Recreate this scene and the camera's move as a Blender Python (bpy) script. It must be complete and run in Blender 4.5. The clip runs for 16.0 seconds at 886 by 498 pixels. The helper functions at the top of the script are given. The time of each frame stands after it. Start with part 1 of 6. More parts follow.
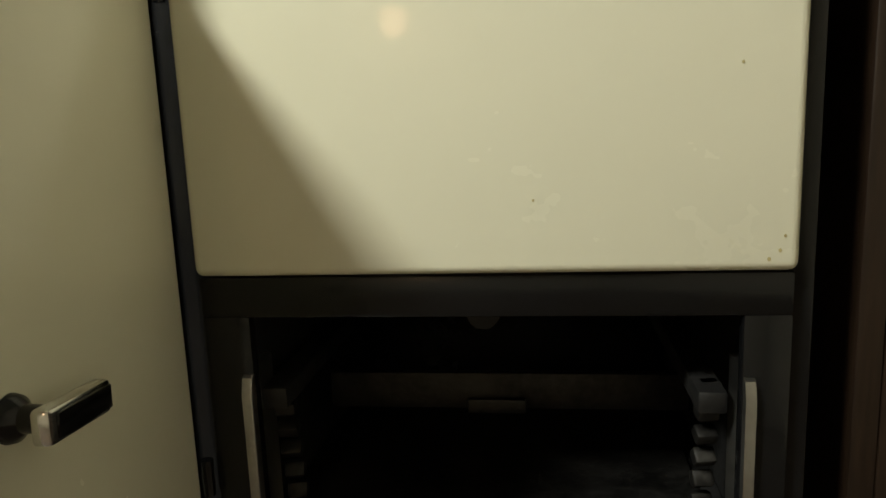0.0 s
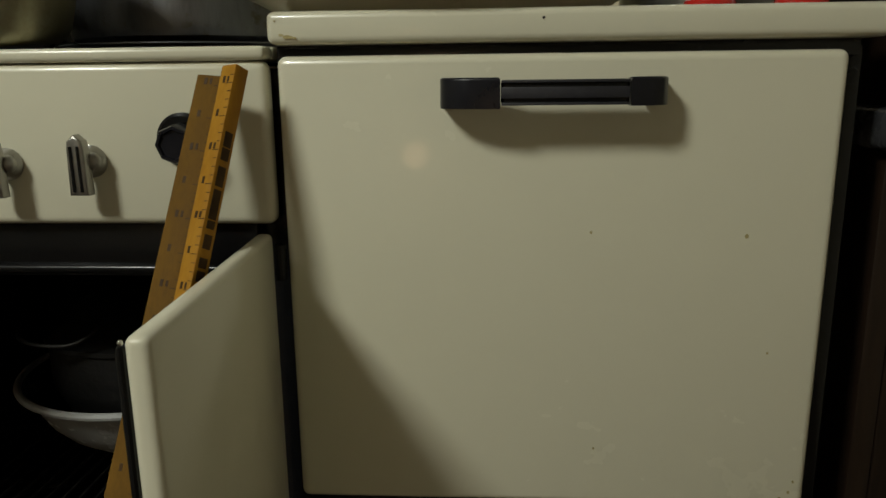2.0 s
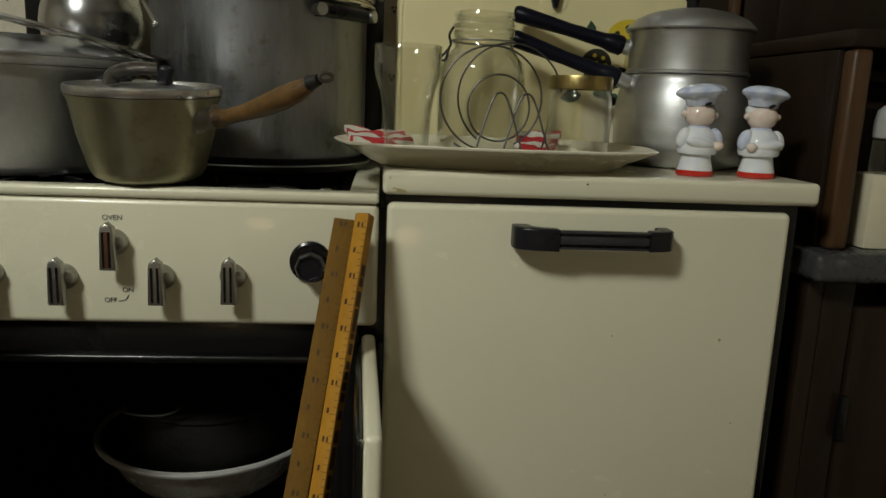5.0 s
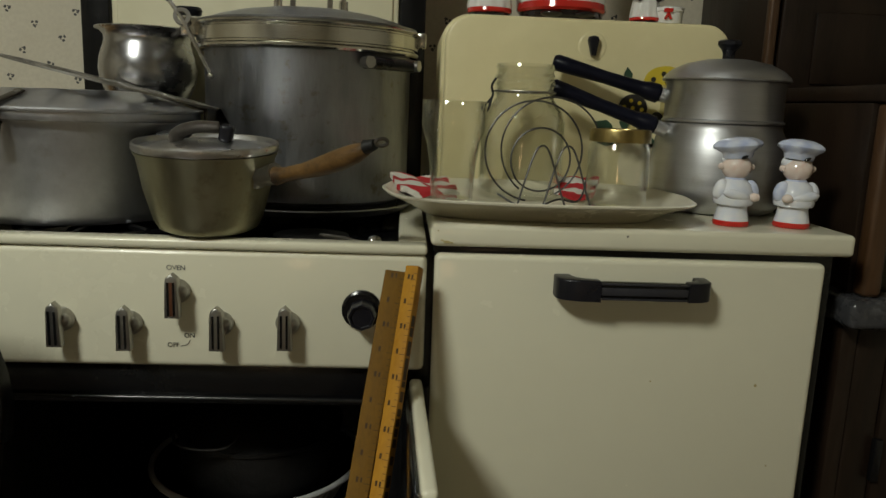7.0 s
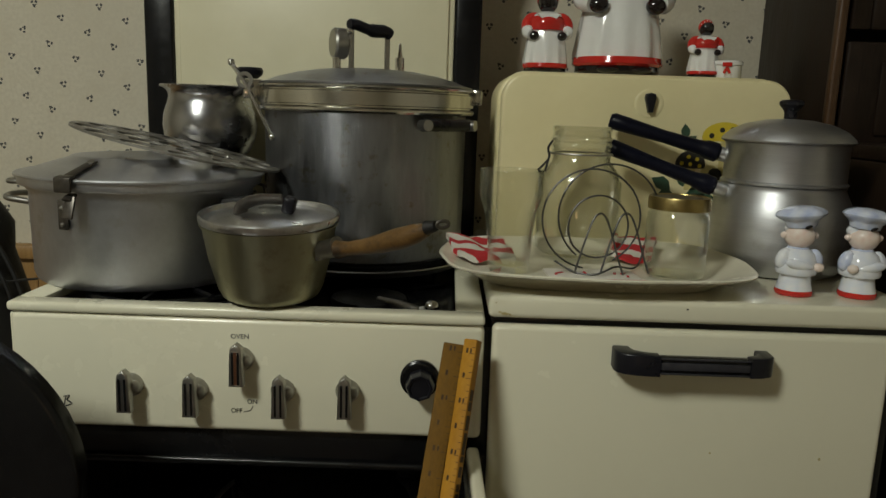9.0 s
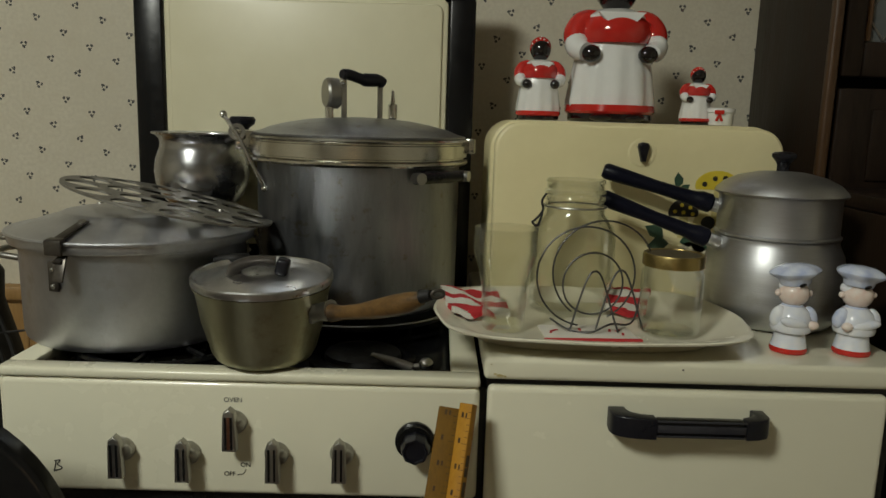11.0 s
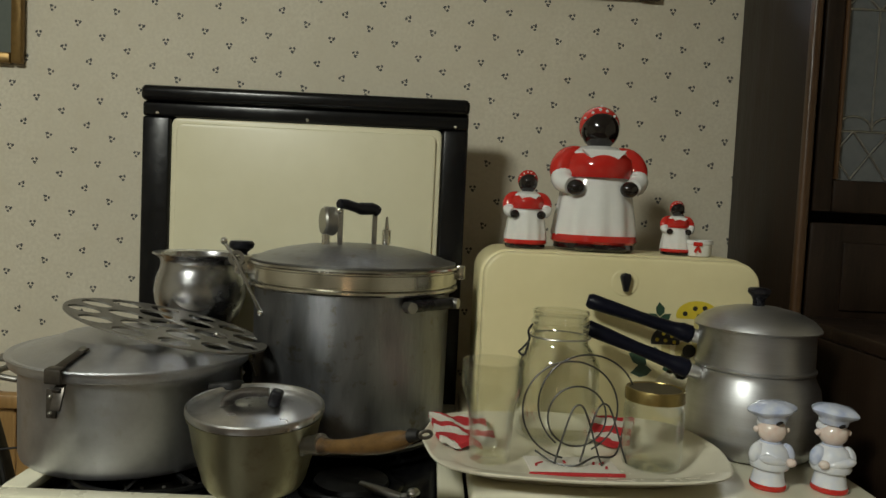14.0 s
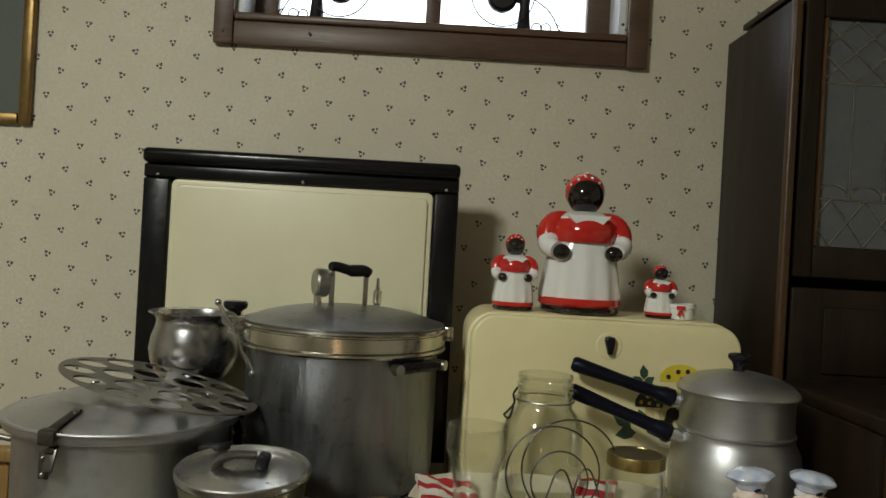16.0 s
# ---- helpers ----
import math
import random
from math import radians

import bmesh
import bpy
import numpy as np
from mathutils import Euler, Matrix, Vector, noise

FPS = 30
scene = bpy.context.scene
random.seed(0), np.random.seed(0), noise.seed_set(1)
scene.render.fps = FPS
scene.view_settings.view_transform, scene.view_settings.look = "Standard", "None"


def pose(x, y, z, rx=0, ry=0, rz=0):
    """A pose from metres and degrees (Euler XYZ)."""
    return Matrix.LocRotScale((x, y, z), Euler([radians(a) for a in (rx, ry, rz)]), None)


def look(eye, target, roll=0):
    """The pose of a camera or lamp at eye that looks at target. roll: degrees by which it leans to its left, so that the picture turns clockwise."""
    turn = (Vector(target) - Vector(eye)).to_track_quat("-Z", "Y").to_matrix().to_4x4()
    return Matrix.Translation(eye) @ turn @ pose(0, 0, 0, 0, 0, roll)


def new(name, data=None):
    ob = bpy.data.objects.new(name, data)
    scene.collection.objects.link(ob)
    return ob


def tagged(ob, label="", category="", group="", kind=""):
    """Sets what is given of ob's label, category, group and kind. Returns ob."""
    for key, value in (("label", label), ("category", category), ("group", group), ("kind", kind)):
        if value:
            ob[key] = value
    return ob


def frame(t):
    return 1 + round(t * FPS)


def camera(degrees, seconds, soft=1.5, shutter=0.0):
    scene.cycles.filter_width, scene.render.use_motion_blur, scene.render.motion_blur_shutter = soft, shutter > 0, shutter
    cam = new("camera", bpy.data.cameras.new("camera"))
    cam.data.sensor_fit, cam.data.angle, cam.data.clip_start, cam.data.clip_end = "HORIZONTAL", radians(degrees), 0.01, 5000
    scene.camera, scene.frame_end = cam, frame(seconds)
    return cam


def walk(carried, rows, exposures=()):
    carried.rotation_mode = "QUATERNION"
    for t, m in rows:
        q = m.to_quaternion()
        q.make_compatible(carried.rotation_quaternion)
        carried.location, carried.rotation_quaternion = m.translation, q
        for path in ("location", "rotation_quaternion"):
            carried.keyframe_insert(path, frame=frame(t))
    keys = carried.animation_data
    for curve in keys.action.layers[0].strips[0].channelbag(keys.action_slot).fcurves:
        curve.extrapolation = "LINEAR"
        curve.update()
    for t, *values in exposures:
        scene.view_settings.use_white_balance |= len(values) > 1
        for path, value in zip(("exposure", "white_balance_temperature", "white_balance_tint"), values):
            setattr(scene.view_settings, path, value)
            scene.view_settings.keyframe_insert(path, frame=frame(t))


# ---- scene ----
cam = camera(61.3, 16.0)
PATH = [
    (0, (0.266, -0.523, 0.617), (0.006, 1.426, 0.25), -2.3),
    (0.5, (0.238, -0.548, 0.657), (0.036, 1.41, 0.305), -1.3),
    (1, (0.221, -0.561, 0.721), (0.038, 1.393, 0.336), -1.4),
    (1.5, (0.194, -0.577, 0.792), (0.045, 1.377, 0.393), -1.4),
    (2, (0.171, -0.591, 0.866), (0.05, 1.353, 0.409), -0.7),
    (2.5, (0.144, -0.609, 0.909), (0.129, 1.335, 0.437), 0.2),
    (3, (0.133, -0.637, 0.92), (0.188, 1.312, 0.474), 1.0),
    (3.5, (0.094, -0.689, 0.938), (0.235, 1.26, 0.509), 1.2),
    (4, (0.063, -0.744, 0.937), (0.267, 1.21, 0.563), 0.8),
    (4.5, (0.033, -0.76, 0.959), (0.227, 1.195, 0.585), 1.3),
    (5, (-0.002, -0.764, 0.985), (0.168, 1.19, 0.597), 2.3),
    (7.5, (-0.033, -0.789, 1.055), (0.062, 1.174, 0.681), 2.4),
    (8, (-0.037, -0.789, 1.078), (0.032, 1.174, 0.704), 2.8),
    (8.5, (-0.043, -0.789, 1.092), (-0.021, 1.178, 0.727), 2.4),
    (9, (-0.049, -0.78, 1.107), (-0.055, 1.187, 0.741), 1.9),
    (11.5, (-0.054, -0.766, 1.173), (-0.029, 1.207, 0.85), 1.9),
    (12, (-0.054, -0.769, 1.183), (-0.023, 1.212, 0.91), 2.4),
    (12.5, (-0.054, -0.776, 1.196), (-0.025, 1.217, 1.021), 2.5),
    (13, (-0.054, -0.783, 1.203), (-0.022, 1.211, 1.054), 2.2),
    (13.5, (-0.052, -0.792, 1.213), (-0.02, 1.203, 1.076), 2.3),
    (14, (-0.054, -0.796, 1.222), (-0.025, 1.2, 1.107), 2.7),
    (14.5, (-0.053, -0.8, 1.23), (-0.025, 1.198, 1.144), 2.8),
    (15, (-0.047, -0.807, 1.239), (-0.023, 1.192, 1.18), 3.0),
    (15.5, (-0.04, -0.815, 1.249), (-0.021, 1.184, 1.225), 3.1),
    (16, (-0.039, -0.825, 1.252), (-0.017, 1.175, 1.253), 3.2),
]
EXPOSURES = [(0.0, 1.23), (0.5, 0.74), (1.0, 0.2), (1.5, 0.02), (2.0, -0.08), (5.0, -0.08), (9.0, -0.12), (11.5, -0.07), (12.5, 0.03), (16.0, 0.08)]
walk(cam, [(t, look(eye, target, roll)) for t, eye, target, roll in PATH], EXPOSURES)

# ---- light ----
world = bpy.data.worlds.new("sky")
scene.world = world
world.use_nodes = True
wt = world.node_tree
sky = wt.nodes.new("ShaderNodeTexSky")
sky.sky_type, sky.sun_disc = "NISHITA", False
sky.sun_elevation, sky.sun_rotation = radians(40), radians(30)
wt.links.new(sky.outputs[0], wt.nodes["Background"].inputs[0])
wt.nodes["Background"].inputs[1].default_value = 0.1


def lamp(name, eye, target, watts, size, colour):
    data = bpy.data.lights.new(name, "AREA")
    data.shape, data.size, data.energy, data.color = "DISK", size, watts, colour
    ob = new(name, data)
    ob.matrix_world = look(eye, target)
    return ob


# the kitchen's ceiling lamp, behind and to one side of the range
lamp("ceiling_lamp", (-1.05, -1.45, 2.28), (-0.6, -0.9, 0.0), 35.5, 0.42, (0.915, 0.94, 0.835))
# a small warm lamp low in the room, known from its gleam on the enamel and the pots
small = bpy.data.lights.new("table_lamp", "POINT")
small.energy, small.shadow_soft_size, small.color = 0.6, 0.055, (1.0, 0.62, 0.32)
new("table_lamp", small).location = (-0.19, -1.48, 0.83)


# ---- materials ----
def nodes_of(name):
    m = bpy.data.materials.new(name)
    m.use_nodes = True
    return m, m.node_tree.nodes, m.node_tree.links, m.node_tree.nodes["Principled BSDF"]


def calc(nt, op, a, b=None, c=None):
    n = nt.nodes.new("ShaderNodeMath")
    n.operation = op
    for slot, v in zip(n.inputs, (a, b, c)):
        if v is None:
            continue
        if isinstance(v, (int, float)):
            slot.default_value = v
        else:
            nt.links.new(v, slot)
    return n.outputs[0]


def blend(nt, fac, a, b):
    n = nt.nodes.new("ShaderNodeMix")
    n.data_type = "RGBA"
    for slot, v in ((n.inputs[0], fac), (n.inputs[6], a), (n.inputs[7], b)):
        if isinstance(v, (int, float)):
            slot.default_value = v
        elif isinstance(v, tuple):
            slot.default_value = (*v, 1)
        else:
            nt.links.new(v, slot)
    return n.outputs[2]


def coords(nt, scale=(1, 1, 1)):
    tc = nt.nodes.new("ShaderNodeTexCoord")
    mp = nt.nodes.new("ShaderNodeMapping")
    mp.inputs["Scale"].default_value = scale
    nt.links.new(tc.outputs["Object"], mp.inputs[0])
    return mp.outputs[0]


def grain(nt, vec, scale, detail=4.0, rough=0.55, lo=0.35, hi=0.7):
    n = nt.nodes.new("ShaderNodeTexNoise")
    n.inputs["Scale"].default_value, n.inputs["Detail"].default_value, n.inputs["Roughness"].default_value = scale, detail, rough
    nt.links.new(vec, n.inputs["Vector"])
    r = nt.nodes.new("ShaderNodeMapRange")
    r.inputs[1].default_value, r.inputs[2].default_value = lo, hi
    nt.links.new(n.outputs[0], r.inputs[0])
    return r.outputs[0]


def bumped(nt, p, height, strength, distance):
    b = nt.nodes.new("ShaderNodeBump")
    b.inputs["Strength"].default_value, b.inputs["Distance"].default_value = strength, distance
    nt.links.new(height, b.inputs["Height"])
    nt.links.new(b.outputs[0], p.inputs["Normal"])


def surface(name, a, b, big=6.0, fine=90.0, rough=(0.3, 0.45), metal=0.0, bump=0.15, depth=0.0006, stretch=(1, 1, 1), stain=None, stain_scale=9.0, stain_lo=0.62, coat=0.0):
    """Two-scale variation between colours a and b; an optional third colour as stains."""
    m, n, l, p = nodes_of(name)
    nt = m.node_tree
    v = coords(nt, stretch)
    g1, g2 = grain(nt, v, big), grain(nt, v, fine, 3.0)
    mixed = calc(nt, "ADD", calc(nt, "MULTIPLY", g1, 0.65), calc(nt, "MULTIPLY", g2, 0.35))
    colour = blend(nt, mixed, a, b)
    if stain:
        s = grain(nt, coords(nt), stain_scale, 8.0, 0.65, stain_lo, stain_lo + 0.14)
        colour = blend(nt, s, colour, stain)
    l.new(colour, p.inputs["Base Color"])
    r = nt.nodes.new("ShaderNodeMapRange")
    r.inputs[3].default_value, r.inputs[4].default_value = rough
    l.new(mixed, r.inputs[0])
    l.new(r.outputs[0], p.inputs["Roughness"])
    p.inputs["Metallic"].default_value = metal
    p.inputs["Coat Weight"].default_value = coat
    if bump:
        bumped(nt, p, g2, bump, depth)
    return m


ENAMEL = surface("cream_enamel", (0.725, 0.695, 0.54), (0.742, 0.714, 0.558), 2.0, 30.0, (0.25, 0.29), bump=0.02, coat=0.3)
ENAMEL_CREAM = surface("yellow_cream_enamel", (0.67, 0.63, 0.445), (0.72, 0.68, 0.49), 3.0, 30.0, (0.3, 0.42), bump=0.04, stain=(0.62, 0.55, 0.32), stain_lo=0.72)
BOX_CREAM = surface("breadbox_paint", (0.745, 0.665, 0.385), (0.805, 0.725, 0.44), 4.0, 40.0, (0.32, 0.45), bump=0.06, stain=(0.58, 0.48, 0.22), stain_lo=0.70)
BLACK = surface("black_enamel", (0.004, 0.004, 0.0045), (0.008, 0.008, 0.0085), 5.0, 80.0, (0.16, 0.30), bump=0.06)
BLACK_DULL = surface("sooty_iron", (0.0025, 0.0025, 0.0025), (0.007, 0.006, 0.0055), 12.0, 120.0, (0.5, 0.75), bump=0.4, stain=(0.025, 0.018, 0.012), stain_lo=0.64)
BAKELITE = surface("black_bakelite", (0.006, 0.006, 0.009), (0.012, 0.012, 0.017), 8.0, 120.0, (0.25, 0.38), bump=0.05)
GREY_GRIP = surface("grey_worn_bakelite", (0.020, 0.020, 0.026), (0.038, 0.038, 0.045), 20.0, 160.0, (0.35, 0.5), bump=0.06)
BLUEBLACK = surface("dark_painted_handle", (0.004, 0.0045, 0.010), (0.009, 0.0095, 0.018), 10.0, 120.0, (0.3, 0.42), bump=0.08)
CHROME = surface("chrome", (0.62, 0.61, 0.58), (0.72, 0.71, 0.68), 10.0, 160.0, (0.12, 0.25), 1.0, 0.05)
STEEL = surface("dull_steel", (0.34, 0.33, 0.31), (0.46, 0.45, 0.42), 14.0, 160.0, (0.3, 0.45), 1.0, 0.1)
BRASSY = surface("polished_band", (0.54, 0.525, 0.47), (0.66, 0.645, 0.58), 8.0, 60.0, (0.14, 0.26), 1.0, 0.06)
TIN_TOP = surface("tarnished_lid_top", (0.12, 0.10, 0.07), (0.20, 0.17, 0.12), 20.0, 120.0, (0.4, 0.55), 0.9, 0.15)
GOLD_LID = surface("gold_lacquered_tin", (0.34, 0.26, 0.10), (0.46, 0.36, 0.15), 20.0, 120.0, (0.25, 0.4), 1.0, 0.1, stain=(0.25, 0.2, 0.12))
ALU = surface("cast_aluminium", (0.55, 0.56, 0.60), (0.70, 0.71, 0.74), 9.0, 110.0, (0.36, 0.54), 1.0, 0.2, 0.0006, stain=(0.52, 0.51, 0.50), stain_scale=18.0, stain_lo=0.60)
ALU_DARK = surface("stained_aluminium", (0.24, 0.245, 0.26), (0.38, 0.385, 0.40), 26.0, 130.0, (0.36, 0.54), 1.0, 0.35, 0.0007, stretch=(1, 1, 0.22), stain=(0.21, 0.18, 0.13), stain_scale=44.0, stain_lo=0.57)
spun_later = [ALU_DARK, ALU]
ALU_LID = surface("scoured_aluminium", (0.55, 0.55, 0.56), (0.74, 0.74, 0.74), 16.0, 120.0, (0.26, 0.40), 1.0, 0.2, 0.0005, stain=(0.42, 0.41, 0.40), stain_scale=30.0, stain_lo=0.56)
ALU_BROWN = surface("tarnished_aluminium", (0.30, 0.285, 0.19), (0.42, 0.40, 0.28), 10.0, 90.0, (0.38, 0.54), 1.0, 0.2, 0.0006, stretch=(1, 1, 0.4), stain=(0.25, 0.22, 0.14), stain_scale=16.0, stain_lo=0.56)
ALU_SPUN = surface("spun_aluminium", (0.48, 0.485, 0.50), (0.60, 0.605, 0.62), 5.0, 60.0, (0.38, 0.50), 1.0, 0.15, 0.0004, stretch=(1, 1, 14), stain=(0.42, 0.41, 0.38), stain_scale=12.0, stain_lo=0.56)


def spun(m, amount):
    """Fine turning marks round the axis stretch the highlight upright."""
    nt = m.node_tree
    t = nt.nodes.new("ShaderNodeTangent")
    t.direction_type, t.axis = "RADIAL", "Z"
    p = nt.nodes["Principled BSDF"]
    p.inputs["Anisotropic"].default_value = amount
    p.inputs["Anisotropic Rotation"].default_value = 0.25
    nt.links.new(t.outputs[0], p.inputs["Tangent"])


ALU_POLISHED = surface("polished_aluminium", (0.40, 0.40, 0.41), (0.50, 0.50, 0.51), 7.0, 70.0, (0.22, 0.34), 1.0, 0.08, 0.0004, stain=(0.30, 0.29, 0.28), stain_scale=20.0, stain_lo=0.60)
spun(ALU_SPUN, 0.3)
for pot_metal in spun_later:
    spun(pot_metal, 0.2)
COPPERY = surface("worn_copper", (0.22, 0.10, 0.06), (0.32, 0.16, 0.10), 30.0, 160.0, (0.3, 0.45), 0.9, 0.05)
DARK_STRAP = surface("dark_strap_steel", (0.09, 0.08, 0.07), (0.18, 0.165, 0.15), 16.0, 140.0, (0.35, 0.5), 0.9, 0.15)
RACK_TIN = surface("dull_tin_rack", (0.22, 0.21, 0.19), (0.32, 0.305, 0.275), 16.0, 140.0, (0.42, 0.6), 0.85, 0.15)
WIRE = surface("dull_grey_wire", (0.09, 0.09, 0.088), (0.16, 0.155, 0.15), 14.0, 160.0, (0.4, 0.55), 1.0, 0.1)
WHITE_ENAMEL = surface("white_enamel", (0.38, 0.38, 0.37), (0.47, 0.47, 0.46), 5.0, 60.0, (0.2, 0.32), bump=0.05)
CHINA = surface("ivory_china", (0.72, 0.68, 0.54), (0.78, 0.74, 0.60), 6.0, 60.0, (0.2, 0.3), bump=0.05, stain=(0.6, 0.53, 0.36), stain_lo=0.72)
GLAZE_WHITE = surface("white_glaze", (0.74, 0.74, 0.72), (0.82, 0.82, 0.80), 9.0, 60.0, (0.08, 0.16), bump=0.05, coat=0.4)
GLAZE_RED = surface("red_glaze", (0.46, 0.018, 0.014), (0.58, 0.03, 0.02), 12.0, 60.0, (0.08, 0.18), bump=0.05, coat=0.4)
GLAZE_BLACK = surface("black_glaze", (0.007, 0.005, 0.005), (0.014, 0.010, 0.010), 12.0, 60.0, (0.06, 0.14), bump=0.04, coat=0.4)
GLAZE_SKIN = surface("pink_glaze", (0.76, 0.56, 0.48), (0.82, 0.76, 0.70), 70.0, 90.0, (0.08, 0.16), bump=0.04, coat=0.4)
GLAZE_COAT = surface("white_and_blue_glaze", (0.68, 0.72, 0.83), (0.84, 0.84, 0.84), 60.0, 90.0, (0.08, 0.16), bump=0.04, coat=0.4)
GLAZE_BLUE = surface("pale_blue_glaze", (0.44, 0.51, 0.74), (0.76, 0.79, 0.86), 55.0, 90.0, (0.08, 0.16), bump=0.04, coat=0.4)
DARKWOOD = surface("dark_stained_oak", (0.010, 0.006, 0.0038), (0.026, 0.014, 0.0075), 5.0, 40.0, (0.38, 0.55), bump=0.2, stretch=(6, 6, 0.6))
# paler oak: edge highlights put into the colour; also the post and shelf
EDGEWOOD = surface("pale_oak_edge", (0.045, 0.022, 0.009), (0.095, 0.046, 0.018), 5.0, 40.0, (0.35, 0.5), bump=0.2, stretch=(6, 6, 0.6))
CASING = surface("brown_casing", (0.075, 0.042, 0.028), (0.125, 0.072, 0.048), 5.0, 40.0, (0.35, 0.5), bump=0.15, stretch=(0.6, 6, 6))
PINE = surface("yellow_pine", (0.30, 0.17, 0.06), (0.42, 0.25, 0.09), 5.0, 40.0, (0.4, 0.55), bump=0.2, stretch=(6, 6, 0.6))
RULE_A = surface("browned_boxwood", (0.12, 0.060, 0.008), (0.19, 0.098, 0.014), 9.0, 80.0, (0.6, 0.75), bump=0.15, stretch=(4, 4, 0.6), stain=(0.10, 0.05, 0.02), stain_lo=0.58)
RULE_B = surface("yellow_boxwood", (0.34, 0.155, 0.014), (0.46, 0.23, 0.024), 9.0, 80.0, (0.5, 0.65), bump=0.12, stretch=(4, 4, 0.6), stain=(0.28, 0.13, 0.02), stain_lo=0.62)
HANDLE_WOOD = surface("worn_handle_wood", (0.085, 0.043, 0.012), (0.17, 0.092, 0.028), 14.0, 80.0, (0.35, 0.5), bump=0.2, stretch=(0.5, 4, 4), stain=(0.022, 0.014, 0.010), stain_scale=22.0, stain_lo=0.53)
RUST_STAIN = surface("old_grease_stain", (0.34, 0.27, 0.09), (0.52, 0.45, 0.24), 60.0, 200.0, (0.4, 0.55), bump=0.0)
INK = surface("printing_ink", (0.012, 0.011, 0.010), (0.03, 0.026, 0.02), 20.0, 200.0, (0.5, 0.65), bump=0.0)
GREY_INK = surface("grey_printing", (0.10, 0.10, 0.10), (0.16, 0.16, 0.15), 20.0, 200.0, (0.4, 0.5), bump=0.0)
STONE = surface("dark_marbled_top", (0.025, 0.025, 0.027), (0.07, 0.07, 0.075), 14.0, 120.0, (0.2, 0.35), bump=0.05, stain=(0.22, 0.22, 0.22), stain_scale=16.0, stain_lo=0.56)
CARD = surface("cream_card", (0.66, 0.60, 0.44), (0.74, 0.68, 0.52), 8.0, 90.0, (0.55, 0.7), bump=0.08)
GILT = surface("gilt_frame", (0.17, 0.105, 0.035), (0.27, 0.17, 0.06), 14.0, 90.0, (0.3, 0.45), 0.7, 0.3)
MAT_GREEN = surface("grey_green_mount", (0.07, 0.085, 0.07), (0.10, 0.115, 0.095), 8.0, 120.0, (0.5, 0.7), bump=0.1)
PLASTER = surface("ceiling_plaster", (0.62, 0.60, 0.54), (0.70, 0.68, 0.61), 3.0, 60.0, (0.7, 0.85), bump=0.2)
FLOOR = surface("worn_linoleum", (0.07, 0.05, 0.035), (0.12, 0.085, 0.06), 4.0, 60.0, (0.35, 0.5), bump=0.1)
YELLOW = surface("mushroom_yellow", (0.62, 0.47, 0.03), (0.70, 0.54, 0.05), 20.0, 100.0, (0.35, 0.45), bump=0.04)
LEAFGREEN = surface("decal_green", (0.025, 0.06, 0.035), (0.05, 0.10, 0.06), 20.0, 100.0, (0.35, 0.45), bump=0.04)
PALECREAM = surface("decal_cream", (0.76, 0.70, 0.50), (0.82, 0.76, 0.57), 20.0, 100.0, (0.35, 0.45), bump=0.04)
PALEGOLD = surface("decal_stem", (0.50, 0.42, 0.16), (0.62, 0.53, 0.24), 20.0, 100.0, (0.35, 0.45), bump=0.04)
# white for the reveals, with the daylight's blue put into its colour
WHITEPAINT = surface("daylit_white_paint", (0.66, 0.69, 0.72), (0.74, 0.77, 0.80), 6.0, 60.0, (0.5, 0.65), bump=0.1)


def glass(name, tint, rough=0.0, ior=1.45):
    m, n, l, p = nodes_of(name)
    p.inputs["Transmission Weight"].default_value = 1.0
    p.inputs["Base Color"].default_value = (*tint, 1)
    p.inputs["Roughness"].default_value = rough
    p.inputs["IOR"].default_value = ior
    return m


def clear_glass(name, tint):
    """Thin-walled glass: light goes straight through, the gloss grows towards the edges."""
    m, n, l, p = nodes_of(name)
    t, g, f, mix = (n.new("ShaderNodeBsdfTransparent"), n.new("ShaderNodeBsdfGlossy"), n.new("ShaderNodeLayerWeight"), n.new("ShaderNodeMixShader"))
    t.inputs[0].default_value = (*tint, 1)
    g.inputs["Roughness"].default_value = 0.03
    g.inputs[0].default_value = (0.9, 0.92, 0.9, 1)
    f.inputs[0].default_value = 0.5
    nt = m.node_tree
    l.new(calc(nt, "MULTIPLY_ADD", calc(nt, "POWER", f.outputs["Facing"], 2.3), 0.9, 0.05), mix.inputs[0])
    l.new(t.outputs[0], mix.inputs[1])
    l.new(g.outputs[0], mix.inputs[2])
    l.new(mix.outputs[0], n["Material Output"].inputs[0])
    return m


GLASS = clear_glass("clear_glass", (0.965, 0.965, 0.945))
PANE = glass("window_glass", (0.95, 0.97, 0.96), 0.0, 1.05)
LEADED = surface("grey_obscure_glass", (0.085, 0.093, 0.098), (0.128, 0.137, 0.141), 6.0, 60.0, (0.12, 0.2), bump=0.1)


